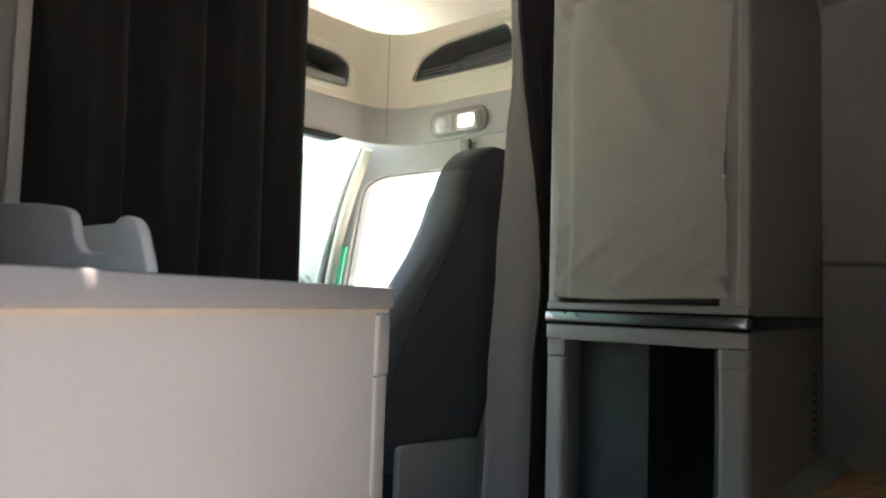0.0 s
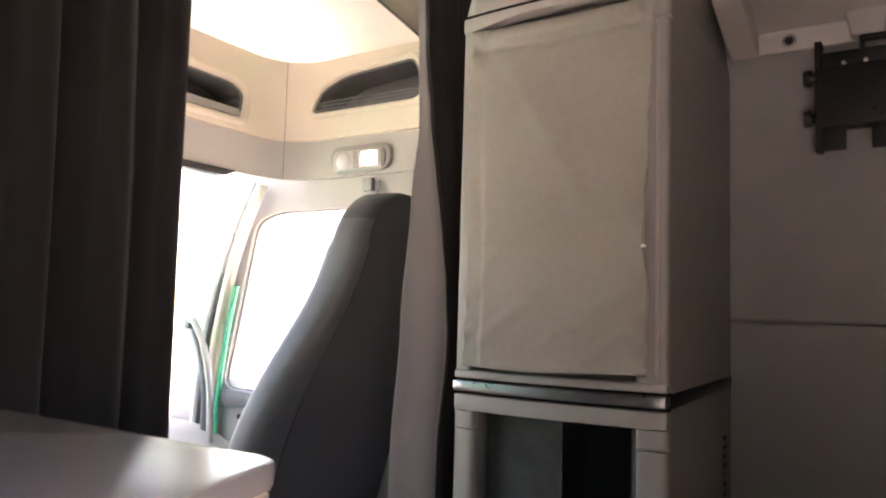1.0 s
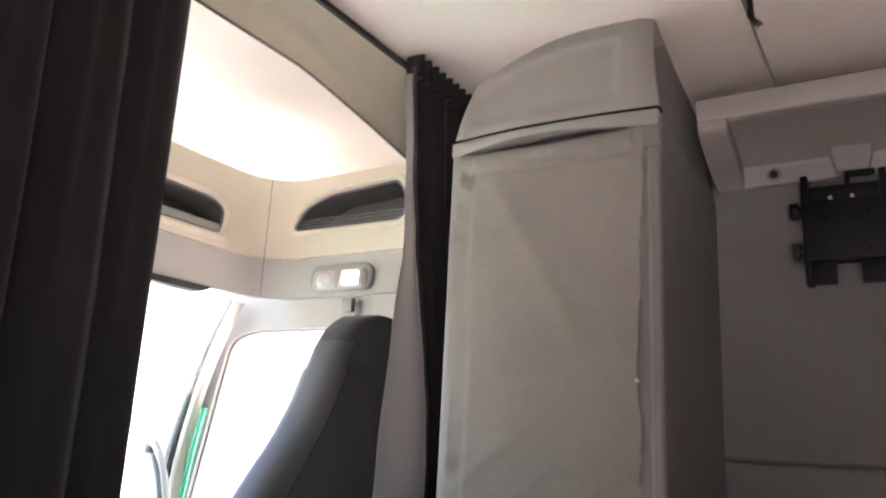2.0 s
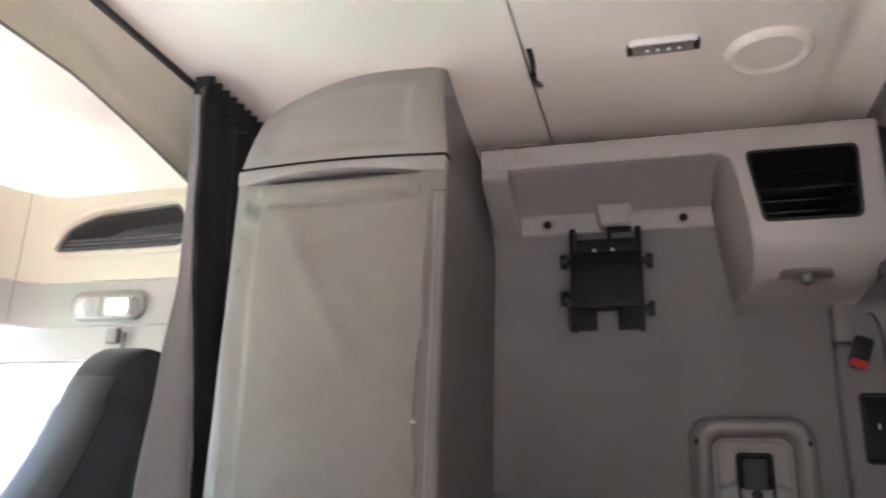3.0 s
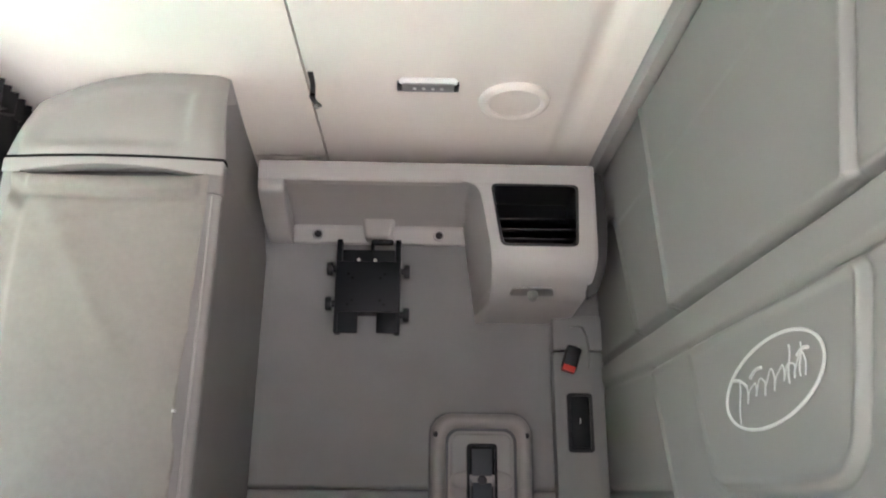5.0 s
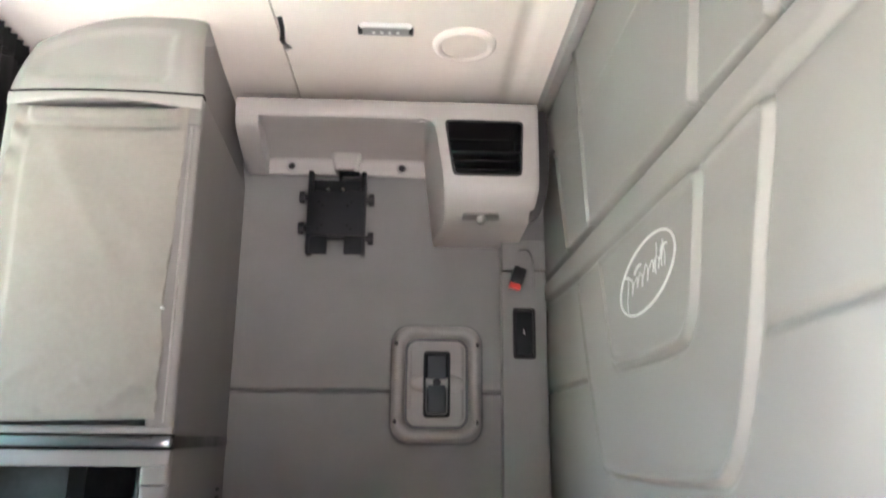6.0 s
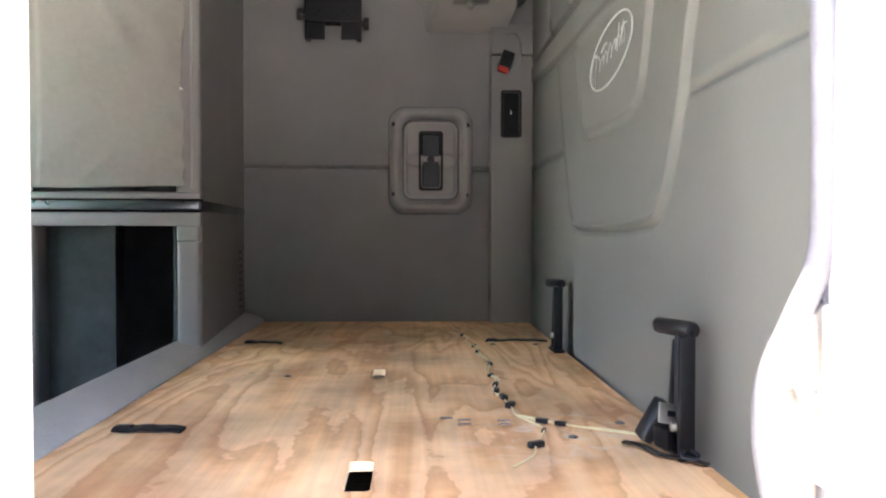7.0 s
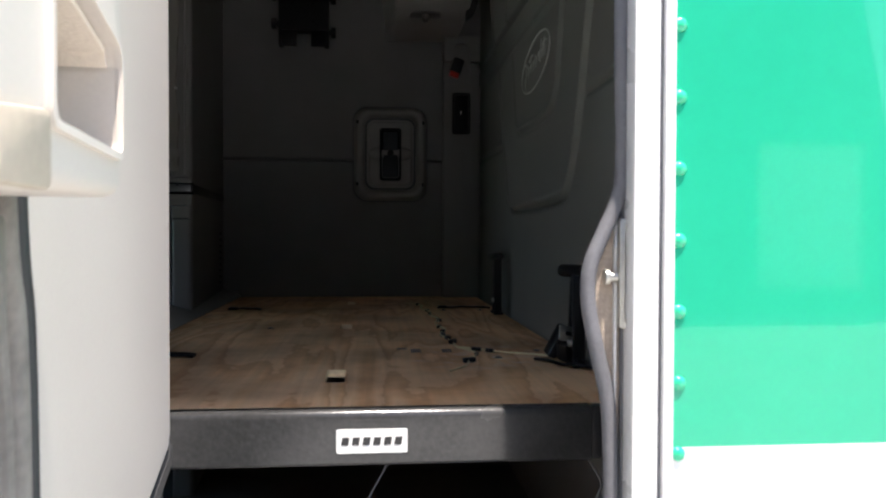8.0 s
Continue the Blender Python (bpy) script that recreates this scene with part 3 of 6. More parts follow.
def poly_sd(py, pz, pts):
    """Signed distance to a closed outline, inside positive."""
    inside = np.zeros(py.shape, bool)
    d = np.full(py.shape, 9.0)
    for (ay, az), (by, bz) in zip(pts, pts[1:] + pts[:1]):
        ey, ez = by - ay, bz - az
        t = np.clip(((py - ay) * ey + (pz - az) * ez) / (ey * ey + ez * ez), 0, 1)
        d = np.minimum(d, np.hypot(py - ay - t * ey, pz - az - t * ez))
        cross = (az > pz) != (bz > pz)
        with np.errstate(divide="ignore", invalid="ignore"):
            inside ^= cross & (py < ay + (pz - az) / (ez if ez else 1e-9) * ey)
    return np.where(inside, d, -d)


def line_d(py, pz, pts):
    d = np.full(py.shape, 9.0)
    for (ay, az), (by, bz) in zip(pts, pts[1:]):
        ey, ez = by - ay, bz - az
        t = np.clip(((py - ay) * ey + (pz - az) * ez) / (ey * ey + ez * ez), 0, 1)
        d = np.minimum(d, np.hypot(py - ay - t * ey, pz - az - t * ez))
    return d


def step(x, a, b):
    t = np.clip((x - a) / (b - a), 0, 1)
    return t * t * (3 - 2 * t)


def pad(name, parent, y0, y1, z0, z1, height, seams=(), n=0.0033):
    ny, nz = int((y1 - y0) / n), int((z1 - z0) / n)
    ys, zs = np.meshgrid(np.linspace(y0, y1, ny + 1), np.linspace(z0, z1, nz + 1), indexing="ij")
    if seams:
        mid = [y0] + [(a[0] + b[0]) / 2 for a, b in seams] + [y1]
        for j in range(nz + 1):
            z = zs[0, j]
            ys[:, j] = np.interp(ys[:, j], mid, [y0] + [a[0] + (b[0] - a[0]) * (z - a[1]) / (b[1] - a[1]) for a, b in seams] + [y1])
    edge = np.minimum(np.minimum(ys - y0, y1 - ys), np.minimum(zs - z0, z1 - zs))
    h = (height(ys, zs) + 0.014) * step(edge, 0, 0.014)
    verts = [(BACK + 0.014 - c, a, b) for a, b, c in zip(ys.ravel().tolist(), zs.ravel().tolist(), h.ravel().tolist())]
    w = nz + 1
    faces = [(i * w + j, i * w + j + 1, (i + 1) * w + j + 1, (i + 1) * w + j) for i in range(ny) for j in range(nz)]
    rim = [i * w for i in range(ny + 1)] + [ny * w + j for j in range(1, nz + 1)] + [i * w + nz for i in range(ny - 1, -1, -1)] + [j for j in range(nz - 1, 0, -1)]
    base = len(verts)
    verts += [(0.410, verts[i][1], verts[i][2]) for i in rim]
    k = len(rim)
    faces += [(rim[i], base + i, base + (i + 1) % k, rim[(i + 1) % k]) for i in range(k)]
    o = origins[parent.name]
    me = bpy.data.meshes.new(name)
    me.from_pydata([(a - o.x, b - o.y, c - o.z) for a, b, c in verts], [], faces)
    me.materials.append(M["vinyl"])
    shade(me, 60)
    ob = new(name, me)
    ob.parent = parent
    origins[ob.name] = o
    return ob


SHIELD = [(0.772, 2.386), (0.804, 2.267), (0.843, 2.160), (0.890, 2.122), (1.01, 2.116), (1.275, 2.120), (1.320, 2.140), (1.352, 2.225), (1.402, 2.386)]
BIB = [(0.543, 2.395), (0.598, 2.245), (0.641, 2.130), (0.684, 2.038), (0.722, 1.970), (0.780, 1.920), (0.966, 1.910), (1.338, 1.908), (1.430, 1.915), (1.473, 1.962), (1.556, 2.125), (1.655, 2.388)]


def rounded_line(pts, r, n=6):
    return [tuple(p) for p in soft_poly(pts, r, n)]


BIB, SHIELD = rounded_line(BIB, 0.045), rounded_line(SHIELD, 0.04)


def welt(d, inner, lift=0.0075, cut=0.0095):
    """A sewn edge at d = 0: a rounded roll on the inner side and a groove beside it."""
    return lift * np.exp(-(((d - inner) / 0.0078) ** 2)) - cut * np.exp(-((d / 0.0068) ** 2))


def lower_height(y, z):
    bib, shield = poly_sd(y, z, BIB), poly_sd(y, z, SHIELD)
    rail = 2.383 + 0.021 * ((y - 1.25) / 0.85) ** 2
    h = 0.0040 * step(bib, -0.006, 0.020) + 0.0035 * step(shield, -0.006, 0.020) + welt(bib, 0.0125, 0.0062, 0.0080) + welt(shield, 0.0125, 0.0055, 0.0070)
    over = step(z - rail, -0.012, 0.010)
    h = h * (1 - over) + 0.0100 * over - 0.0065 * np.exp(-(((z - rail + 0.003) / 0.0085) ** 2))
    for line in ([(0.0, 2.126), (0.646, 2.119)], [(1.552, 2.119), (2.12, 2.125)]):
        d = line_d(y, z, line)
        h -= 0.0105 * np.exp(-((d / 0.0080) ** 2)) * step(-bib, 0.0, 0.02)
    return h + 0.0022 * np.sin(7 * y + 3 * z) * np.sin(5 * z - 2 * y) + 0.0008 * np.sin(19 * y - 11 * z) * np.sin(13 * z + 5 * y)


SEAMS = [((0.526, 2.462), (0.372, 2.99)), ((0.777, 2.462), (0.634, 2.99)), ((1.456, 2.462), (1.572, 2.99)), ((1.711, 2.462), (1.842, 2.79))]
HOOK = [(1.842, 2.79), (1.862, 2.815), (1.895, 2.832), (1.94, 2.838), (2.0, 2.832), (2.10, 2.806)]


def upper_height(y, z):
    h = np.zeros(y.shape)
    for a, b in SEAMS:
        slope = (b[0] - a[0]) / (b[1] - a[1])
        side = (y - a[0] - slope * (z - a[1])) * (1 if a[0] < 1.1 else -1)
        live = step(b[1] + 0.01 - z, 0, 0.02)
        h += live * (0.0025 * step(side, -0.003, 0.014) + welt(side, 0.012, 0.0075, 0.0085))
    d = line_d(y, z, HOOK)
    h += 0.0030 * np.exp(-(((d - 0.011) / 0.007) ** 2)) - 0.0075 * np.exp(-((d / 0.0055) ** 2))
    return h + 0.0022 * np.sin(6 * y + 2 * z) * np.sin(7 * z - 2 * y)


padding = thing("back_padding", (BACK, 1.1, BED), "grey-green padded vinyl panels covering the sleeper back wall", "wall panel", kind="structure")
pad("upper_pad", padding, 0.035, 2.112, 2.4690, 2.998, upper_height, SEAMS)
pad("lower_pad", padding, 0.035, 2.112, BED - 0.2, 2.4660, lower_height)

# embossed oval badge with plain strokes
badge = thing("badge", (0.350, 1.045, 2.27), "pale stitched oval badge with looped stitching on padded wall", "badge")


def oval(t, a=0.162, b=0.060):
    y = 1.051 + a * math.cos(t)
    return (BACK - 0.0105, y, 2.270 + b * math.sin(t) - 0.017 * math.cos(t))


part("oval_ring", tube([oval(2 * math.pi * k / 96) for k in range(97)], 0.0026, 8, flat=0.8, up=(1, 0, 0)), M["thread"], badge, "pale stitched oval outline")


def scribble(y0, y1, loops, high, low, n=120):
    """A looped stitched line that runs across the oval, with no letters in it."""
    out = []
    for k in range(n + 1):
        t = k / n
        a = 2 * math.pi * loops * t
        y = y0 + (y1 - y0) * t - 0.0075 * math.sin(a + 0.6)
        amp = (high + low) / 2 * (0.72 + 0.28 * math.sin(1.7 * a + 1.0))
        lift = (high - low) / 2 + amp * math.cos(a)
        out.append((BACK - 0.0112, y - 0.12 * lift, 2.271 - 0.105 * (y - 1.051) + lift))
    return out


part("stitched_line", tube(scribble(1.140, 0.935, 6.5, 0.016, 0.018), 0.0012, 6, flat=0.8, up=(1, 0, 0)), M["thread"], badge)
for y, low, high in ((1.163, -0.040, 0.030), (0.988, -0.018, 0.034), (0.955, -0.016, 0.028)):
    z = 2.271 - 0.105 * (y - 1.051)
    part("tall_stroke", tube([(BACK - 0.0112, y - 0.010 * k / 6 + 0.003 * math.sin(k), z + low + (high - low) * k / 6) for k in range(7)], 0.0014, 6, flat=0.8, up=(1, 0, 0)), M["thread"], badge)
for y0, y1, z0, z1 in ((1.172, 1.128, 0.030, 0.016), (1.112, 1.070, 0.020, 0.030), (0.958, 0.926, 0.012, 0.018)):
    part("flourish", tube([(BACK - 0.0112, y0 + (y1 - y0) * k / 6, 2.271 - 0.105 * (y0 - 1.051) + z0 + (z1 - z0) * k / 6 + 0.004 * math.sin(math.pi * k / 6)) for k in range(7)], 0.0027, 6, flat=0.8, up=(1, 0, 0)), M["thread"], badge)

# ---- column beside the back wall, with its buckle and switch ----
column = thing("wall_column", (0.29, 2.07, BED), "grey moulded trim column in the back corner", "trim", kind="structure")
face = part("column_face", box(0.226, 0.366, 2.07, FAR - 0.001, 1.55, 2.497, 0.006), M["column"], column)
cap_piece = part("column_cap", box(0.226, 0.366, 2.068, FAR - 0.001, 2.500, 2.60, 0.006), M["column"], column)
ARCH = [(0.256, 2.445), (0.328, 2.445), (0.328, 2.520), (0.322, 2.550), (0.311, 2.571), (0.275, 2.568), (0.262, 2.535)]
for piece in (face, cap_piece):
    hole = prism(soft_poly(ARCH, 0.014), "y", 2.00, 2.0865)
    carve(piece, hole)
part("buckle_recess", prism(soft_poly([(0.250, 2.440), (0.332, 2.440), (0.332, 2.55), (0.316, 2.578), (0.270, 2.576), (0.256, 2.54)], 0.014), "y", 2.0852, 2.092), M["column"], column)
buckle = thing("belt_buckle", (0.285, 2.055, 2.43), "black belt buckle with a red button on the trim column", "seat belt")
tilt = Matrix.Translation((0.275, 2.055, 2.477)) @ Matrix.Rotation(radians(19), 4, "Y")
part("buckle_body", turned(box(-0.021, 0.021, -0.013, 0.013, -0.034, 0.032, 0.007), tilt), M["dark"], buckle)
part("release_button", turned(box(-0.018, 0.018, -0.0145, 0.011, -0.042, -0.024, 0.003), tilt), M["red"], buckle, "red release button")
switch = thing("switch_plate", (0.293, 2.068, 2.30), "black switch plate set in the trim column", "switch")
part("switch_frame", ring_frame(rounded(0.258, 0.328, 2.222, 2.380, 0.010), rounded(0.266, 0.320, 2.230, 2.372, 0.007), "y", 2.060, 2.069), M["dark"], switch)
part("switch_well", box(0.262, 0.324, 2.067, 2.0695, 2.226, 2.376), M["void"], switch)
part("rocker", box(0.268, 0.318, 2.0615, 2.068, 2.234, 2.368, 0.003), M["blackmetal"], switch)
part("indicator", box(0.2910, 0.2935, 2.0600, 2.0612, 2.298, 2.312), M["sticker"], switch, "small white indicator mark")

# ---- luggage hatch on the far wall ----
hatch = thing("luggage_hatch", (0.025, FAR, 2.15), "grey moulded hatch with a black paddle latch on the far wall", "hatch")
part("surround", dome_ring(rounded(-0.115, 0.165, 1.969, 2.327, 0.056, 8), rounded(-0.072, 0.122, 2.012, 2.286, 0.036, 8), FAR, 0.034, 12), M["hatchgrey"], hatch)
for sx, sz in ((-0.1, 2.268), (0.148, 2.266), (-0.1, 2.033), (0.146, 2.031)):
    part("screw", cyl((sx, FAR - 0.0335, sz), (sx, FAR - 0.018, sz), 0.0076, n=14, bevel=0.001), M["dark"], hatch)
part("hatch_panel", prism(rounded(-0.085, 0.132, 2.009, 2.295, 0.034, 8), "y", FAR - 0.004, FAR - 0.001, 0.001), M["hatchgrey"], hatch)
# two dark rings: shade outside the rim and in its groove, put in as colour
part("gasket", dome_ring(rounded(-0.119, 0.169, 1.965, 2.331, 0.059, 8), rounded(-0.113, 0.163, 1.971, 2.325, 0.055, 8), FAR, 0.004), M["rubber"], hatch)
part("groove_shade", dome_ring(rounded(-0.076, 0.126, 2.008, 2.290, 0.038, 8), rounded(-0.064, 0.114, 2.020, 2.278, 0.030, 8), FAR - 0.0035, 0.0012), M["brown"], hatch)
part("raised_field", prism(rounded(-0.058, 0.108, 2.027, 2.272, 0.022, 8), "y", FAR - 0.019, FAR - 0.003, 0.010, seg=4), M["hatchgrey"], hatch)


def scoop(u, v):
    """A flattened pill lying across the hatch behind its latch."""
    t = 2 * u - 1
    r = math.sqrt(max(0.0, 1 - abs(t) ** 3.5))
    return (0.0255 + 0.086 * t, FAR - 0.0165 - 0.021 * r * math.sin(math.pi * v) ** 0.8, 2.148 + 0.028 * r * math.cos(math.pi * v))


part("finger_scoop", sheet(scoop, 40, 16, (0, 0.003, 0)), M["hatchgrey"], hatch, angle=80)
latch = part("latch", ring_frame(rounded(-0.016, 0.066, 2.045, 2.244, 0.011), rounded(-0.009, 0.059, 2.052, 2.237, 0.007), "y", FAR - 0.041, FAR - 0.015), M["blackmetal"], hatch, "black paddle latch")
part("latch_well", box(-0.010, 0.060, FAR - 0.0345, FAR - 0.0185, 2.051, 2.238), M["void"], latch)
part("upper_plate", box(-0.002, 0.052, FAR - 0.0385, FAR - 0.0335, 2.160, 2.230, 0.002), M["latchplate"], latch, "glossy slate-grey upper plate")
part("paddle", box(-0.001, 0.051, FAR - 0.041, FAR - 0.0335, 2.060, 2.142, 0.002), M["latchplate"], latch, "glossy slate-grey ribbed paddle")
for k in range(8):
    part("grip_rib", box(0.004 + k * 0.0056, 0.0070 + k * 0.0056, FAR - 0.0435, FAR - 0.0405, 2.070, 2.124, 0.0008), M["latchplate"], latch)
rim_line = smooth_path([(-0.0055, FAR - 0.0395, 2.150), (-0.0060, FAR - 0.0405, 2.075), (-0.003, FAR - 0.041, 2.058), (0.010, FAR - 0.041, 2.0555), (0.040, FAR - 0.041, 2.0555), (0.053, FAR - 0.041, 2.058), (0.056, FAR - 0.0405, 2.075), (0.0555, FAR - 0.0395, 2.150)], 5)
part("bright_edge", tube(rim_line, 0.0019, 8, up=(0, 1, 0)), M["chrome"], latch, "thin bright metal edge round the paddle")
part("lock", cyl((0.025, FAR - 0.046, 2.149), (0.025, FAR - 0.033, 2.149), 0.0125, n=18, bevel=0.002), M["dark"], latch)

# ---- overhead shelf moulding with an air vent ----
shelf = thing("overhead_moulding", (-0.13, 2.0, 2.8), "grey moulded overhead console with an air vent on the far wall", "overhead console")
Y0 = 1.80
EDGE = [(2.60, 0.036), (2.733, 0.025), (2.842, 0.007), (2.868, 0.000), (2.882, -0.010), (2.890, -0.025), (2.894, -0.043)]
FOOT = [(2.56, 0.014), (2.81, -0.018), (2.90, -0.030)]


def ramp_at(z, rows):
    if z <= rows[0][0]:
        return rows[0][1]
    for (a, p), (b, q) in zip(rows, rows[1:]):
        if z <= b:
            return p + (q - p) * (z - a) / (b - a)
    return rows[-1][1]


lip = [(Y0 + 0.04, 2.953), (Y0 + 0.012, 2.950), (Y0 + 0.003, 2.945), (Y0, 2.937), (Y0, 2.902), (Y0 + 0.002, 2.896), (Y0 + 0.006, 2.892), (Y0 + 0.02, 2.890), (Y0 + 0.04, 2.890), (FAR - 0.001, 2.92), (FAR - 0.001, 2.953)]
part("front_lip", prism(lip, "x", -0.577, -0.043), M["grey"], shelf)
hollow = [(Y0 + 0.022, 2.8895)]
for k in range(1, 13):
    a = k / 12
    hollow.append((Y0 + 0.022 + 0.258 * a, 2.8895 + 0.004 * a - 0.018 * a**5))
hollow += [(2.098, 2.872), (2.103, 2.866), (2.105, 2.860), (2.107, 2.824), (2.109, 2.820), (2.113, 2.818), (FAR - 0.001, 2.818), (FAR - 0.001, 2.915), (Y0 + 0.022, 2.915)]
part("cove", prism(hollow, "x", -0.570, 0.01), M["grey"], shelf)
corbel = prism([(Y0 + 0.004, 2.91), (Y0 + 0.004, 2.878), (Y0 + 0.010, 2.866), (Y0 + 0.028, 2.856), (Y0 + 0.08, 2.844), (Y0 + 0.14, 2.833), (Y0 + 0.21, 2.823), (Y0 + 0.27, 2.818), (FAR - 0.002, 2.8165), (FAR - 0.002, 2.91)], "x", -0.577, -0.508, 0.015, seg=5)
for v in corbel.verts:
    v.co.x -= 0.022 * (v.co.y - Y0) / 0.32
part("end_bracket", corbel, M["grey"], shelf)
part("centre_boss", prism([(-0.330, 2.900), (-0.224, 2.900), (-0.240, 2.819), (-0.313, 2.819)], "y", 2.062, 2.112, 0.012, seg=4), M["grey"], shelf)
for hx in (-0.456, -0.097):
    b = part("bolt_cup", lathe([(0.0175, 0), (0.0175, 0.002), (0.0140, 0.005), (0.0115, 0.002)], (hx, 2.1065, 2.845), (0, -1, 0), 24), M["lampgrey"], shelf, "bright bolt ring")
    part("bolt_head", cyl((hx, 2.107, 2.845), (hx, 2.1010, 2.845), 0.0102, n=20), M["dark"], b)
prof = [(Y0 + 0.04, 2.953), (Y0 + 0.012, 2.950), (Y0 + 0.003, 2.945), (Y0, 2.937), (Y0, 2.902), (Y0, 2.894), (Y0, 2.890), (Y0, 2.882), (Y0, 2.868), (Y0, 2.842), (Y0, 2.79), (Y0, 2.733), (Y0, 2.700)]
for k in range(1, 11):
    a = radians(90 * k / 10)
    prof.append((Y0 + 0.17 - 0.17 * math.cos(a), 2.700 - 0.098 * math.sin(a)))
prof += [(2.05, 2.594), (FAR - 0.012, 2.585)]
bm = bmesh.new()
rings = []
for k, (y, z) in enumerate(prof):
    xl = ramp_at(z, EDGE)
    xr = 0.308 - 0.030 * max(0, (2.72 - z) / 0.135) ** 2
    soft = 0.0 if z > 2.893 else 0.005
    back = FAR - 0.001
    row = [(ramp_at(z, FOOT) if z < 2.893 else xl, back), (xl + 0.15 * soft, y + soft), (xl + soft * 0.5, y + 0.3 * soft), (xl + 1.6 * soft + 0.001, y), (0.1, y), (0.2, y), (xr - 0.014, y), (xr - 0.006, y + 0.0022), (xr - 0.0015, y + 0.007), (xr, min(back - 0.002, y + 0.016)), (xr, back)]
    rings.append([bm.verts.new((a, min(b, back), z)) for a, b in row])
for p, q in zip(rings, rings[1:]):
    for i in range(len(p)):
        j = (i + 1) % len(p)
        bm.faces.new((p[i], p[j], q[j], q[i]))
bm.faces.new(rings[0][::-1])
bm.faces.new(rings[-1])
bmesh.ops.recalc_face_normals(bm, faces=bm.faces)
part("side_flange", prism(soft_poly([(0.300, 2.950), (0.338, 2.944), (0.345, 2.87), (0.345, 2.76), (0.336, 2.68), (0.312, 2.615), (0.284, 2.594), (0.284, 2.66), (0.300, 2.72)], 0.010), "y", 1.850, 1.880, 0.003), M["blackrubber"], shelf, "dark flange filling the gap beside the pod")
pod = part("vent_pod", bm, M["grey"], shelf, angle=40)
vent = [(0.034, 2.885), (0.258, 2.885), (0.252, 2.722), (0.060, 2.722)]
carve(pod, prism(soft_poly(vent, 0.016), "y", Y0 - 0.05, Y0 + 0.14))
part("vent_lining", prism(soft_poly([(x, z) for x, z in vent], 0.025), "y", Y0 + 0.132, Y0 + 0.139), M["void"], shelf, "black vent interior")
part("vent_rim", ring_frame(soft_poly([(0.030, 2.889), (0.262, 2.889), (0.256, 2.718), (0.056, 2.718)], 0.018), soft_poly([(0.037, 2.882), (0.255, 2.882), (0.249, 2.725), (0.063, 2.725)], 0.014), "y", Y0 - 0.002, Y0 + 0.13), M["dark"], shelf, "black vent rim")
for z in (2.745, 2.772, 2.80):
    part("vent_slat", box(0.045, 0.255, Y0 + 0.02, Y0 + 0.10, z - 0.002, z + 0.002, 0.001), M["dark"], shelf)
spot = thing("reading_lamp", (0.145, 1.90, 2.63), "small chrome reading lamp under the overhead console", "lamp")
part("lamp_plate", turned(prism(soft_poly([(-0.058, -0.013), (0.058, -0.013), (0.052, 0.015), (0.030, 0.018), (-0.030, 0.018), (-0.052, 0.015)], 0.009), "y", -0.004, 0.004, 0.0015), Matrix.Translation((0.143, 1.874, 2.6165)) @ Matrix.Rotation(radians(66), 4, "X")), M["lampmetal"], spot)
part("lamp_ball", turned(lathe([(0.001, 0.017), (0.009, 0.0145), (0.0135, 0.008), (0.0145, 0.0), (0.013, -0.006)], (0, 0, 0), (0, -1, 0), 20), Matrix.Translation((0.143, 1.868, 2.606)) @ Matrix.Rotation(radians(66), 4, "X")), M["lampmetal"], spot)

# ---- screen mount on the far wall ----
mount = thing("screen_mount", (-0.295, 2.09, 2.66), "black metal screen mount with knobs bolted to the far wall", "wall mount")
part("plate", box(-0.388, -0.207, 2.022, 2.030, 2.592, 2.738, 0.003), M["blackmetal"], mount)
part("back_plate", box(-0.372, -0.222, 2.085, 2.118, 2.60, 2.75, 0.003), M["blackmetal"], mount)
part("spacer", box(-0.35, -0.245, 2.028, 2.09, 2.63, 2.71, 0.004), M["blackmetal"], mount)
for sx in (-0.381, -0.214):
    part("side_rail", box(sx - 0.008, sx + 0.008, 2.030, 2.072, 2.535, 2.806, 0.003), M["blackmetal"], mount)
part("lower_flange", box(-0.378, -0.322, 2.026, 2.034, 2.533, 2.592, 0.003), M["blackmetal"], mount)
part("lower_flange", box(-0.270, -0.212, 2.026, 2.034, 2.533, 2.592, 0.003), M["blackmetal"], mount)
part("top_web", box(-0.372, -0.222, 2.034, 2.042, 2.736, 2.776, 0.003), M["blackmetal"], mount)
part("centre_upright", box(-0.293, -0.282, 2.034, 2.044, 2.735, 2.806, 0.002), M["blackmetal"], mount)
part("top_bar", box(-0.293, -0.228, 2.030, 2.046, 2.792, 2.808, 0.006, seg=3), M["blackmetal"], mount)
for kx, kz, s in ((-0.388, 2.722, -1), (-0.388, 2.620, -1), (-0.207, 2.716, 1), (-0.207, 2.590, 1)):
    k = part("knob", lathe([(0.010, 0), (0.010, 0.010), (0.0195, 0.010), (0.0205, 0.013), (0.0205, 0.024), (0.019, 0.027), (0.006, 0.027)], (kx, 2.05, kz), (s, 0, 0), 16), M["dark"], mount)
for bx, bz in ((-0.325, 2.742), (-0.279, 2.742)):
    part("rivet", cyl((bx, 2.0215, bz), (bx, 2.036, bz), 0.0045, n=12), M["steel"], mount, "bright steel rivet")
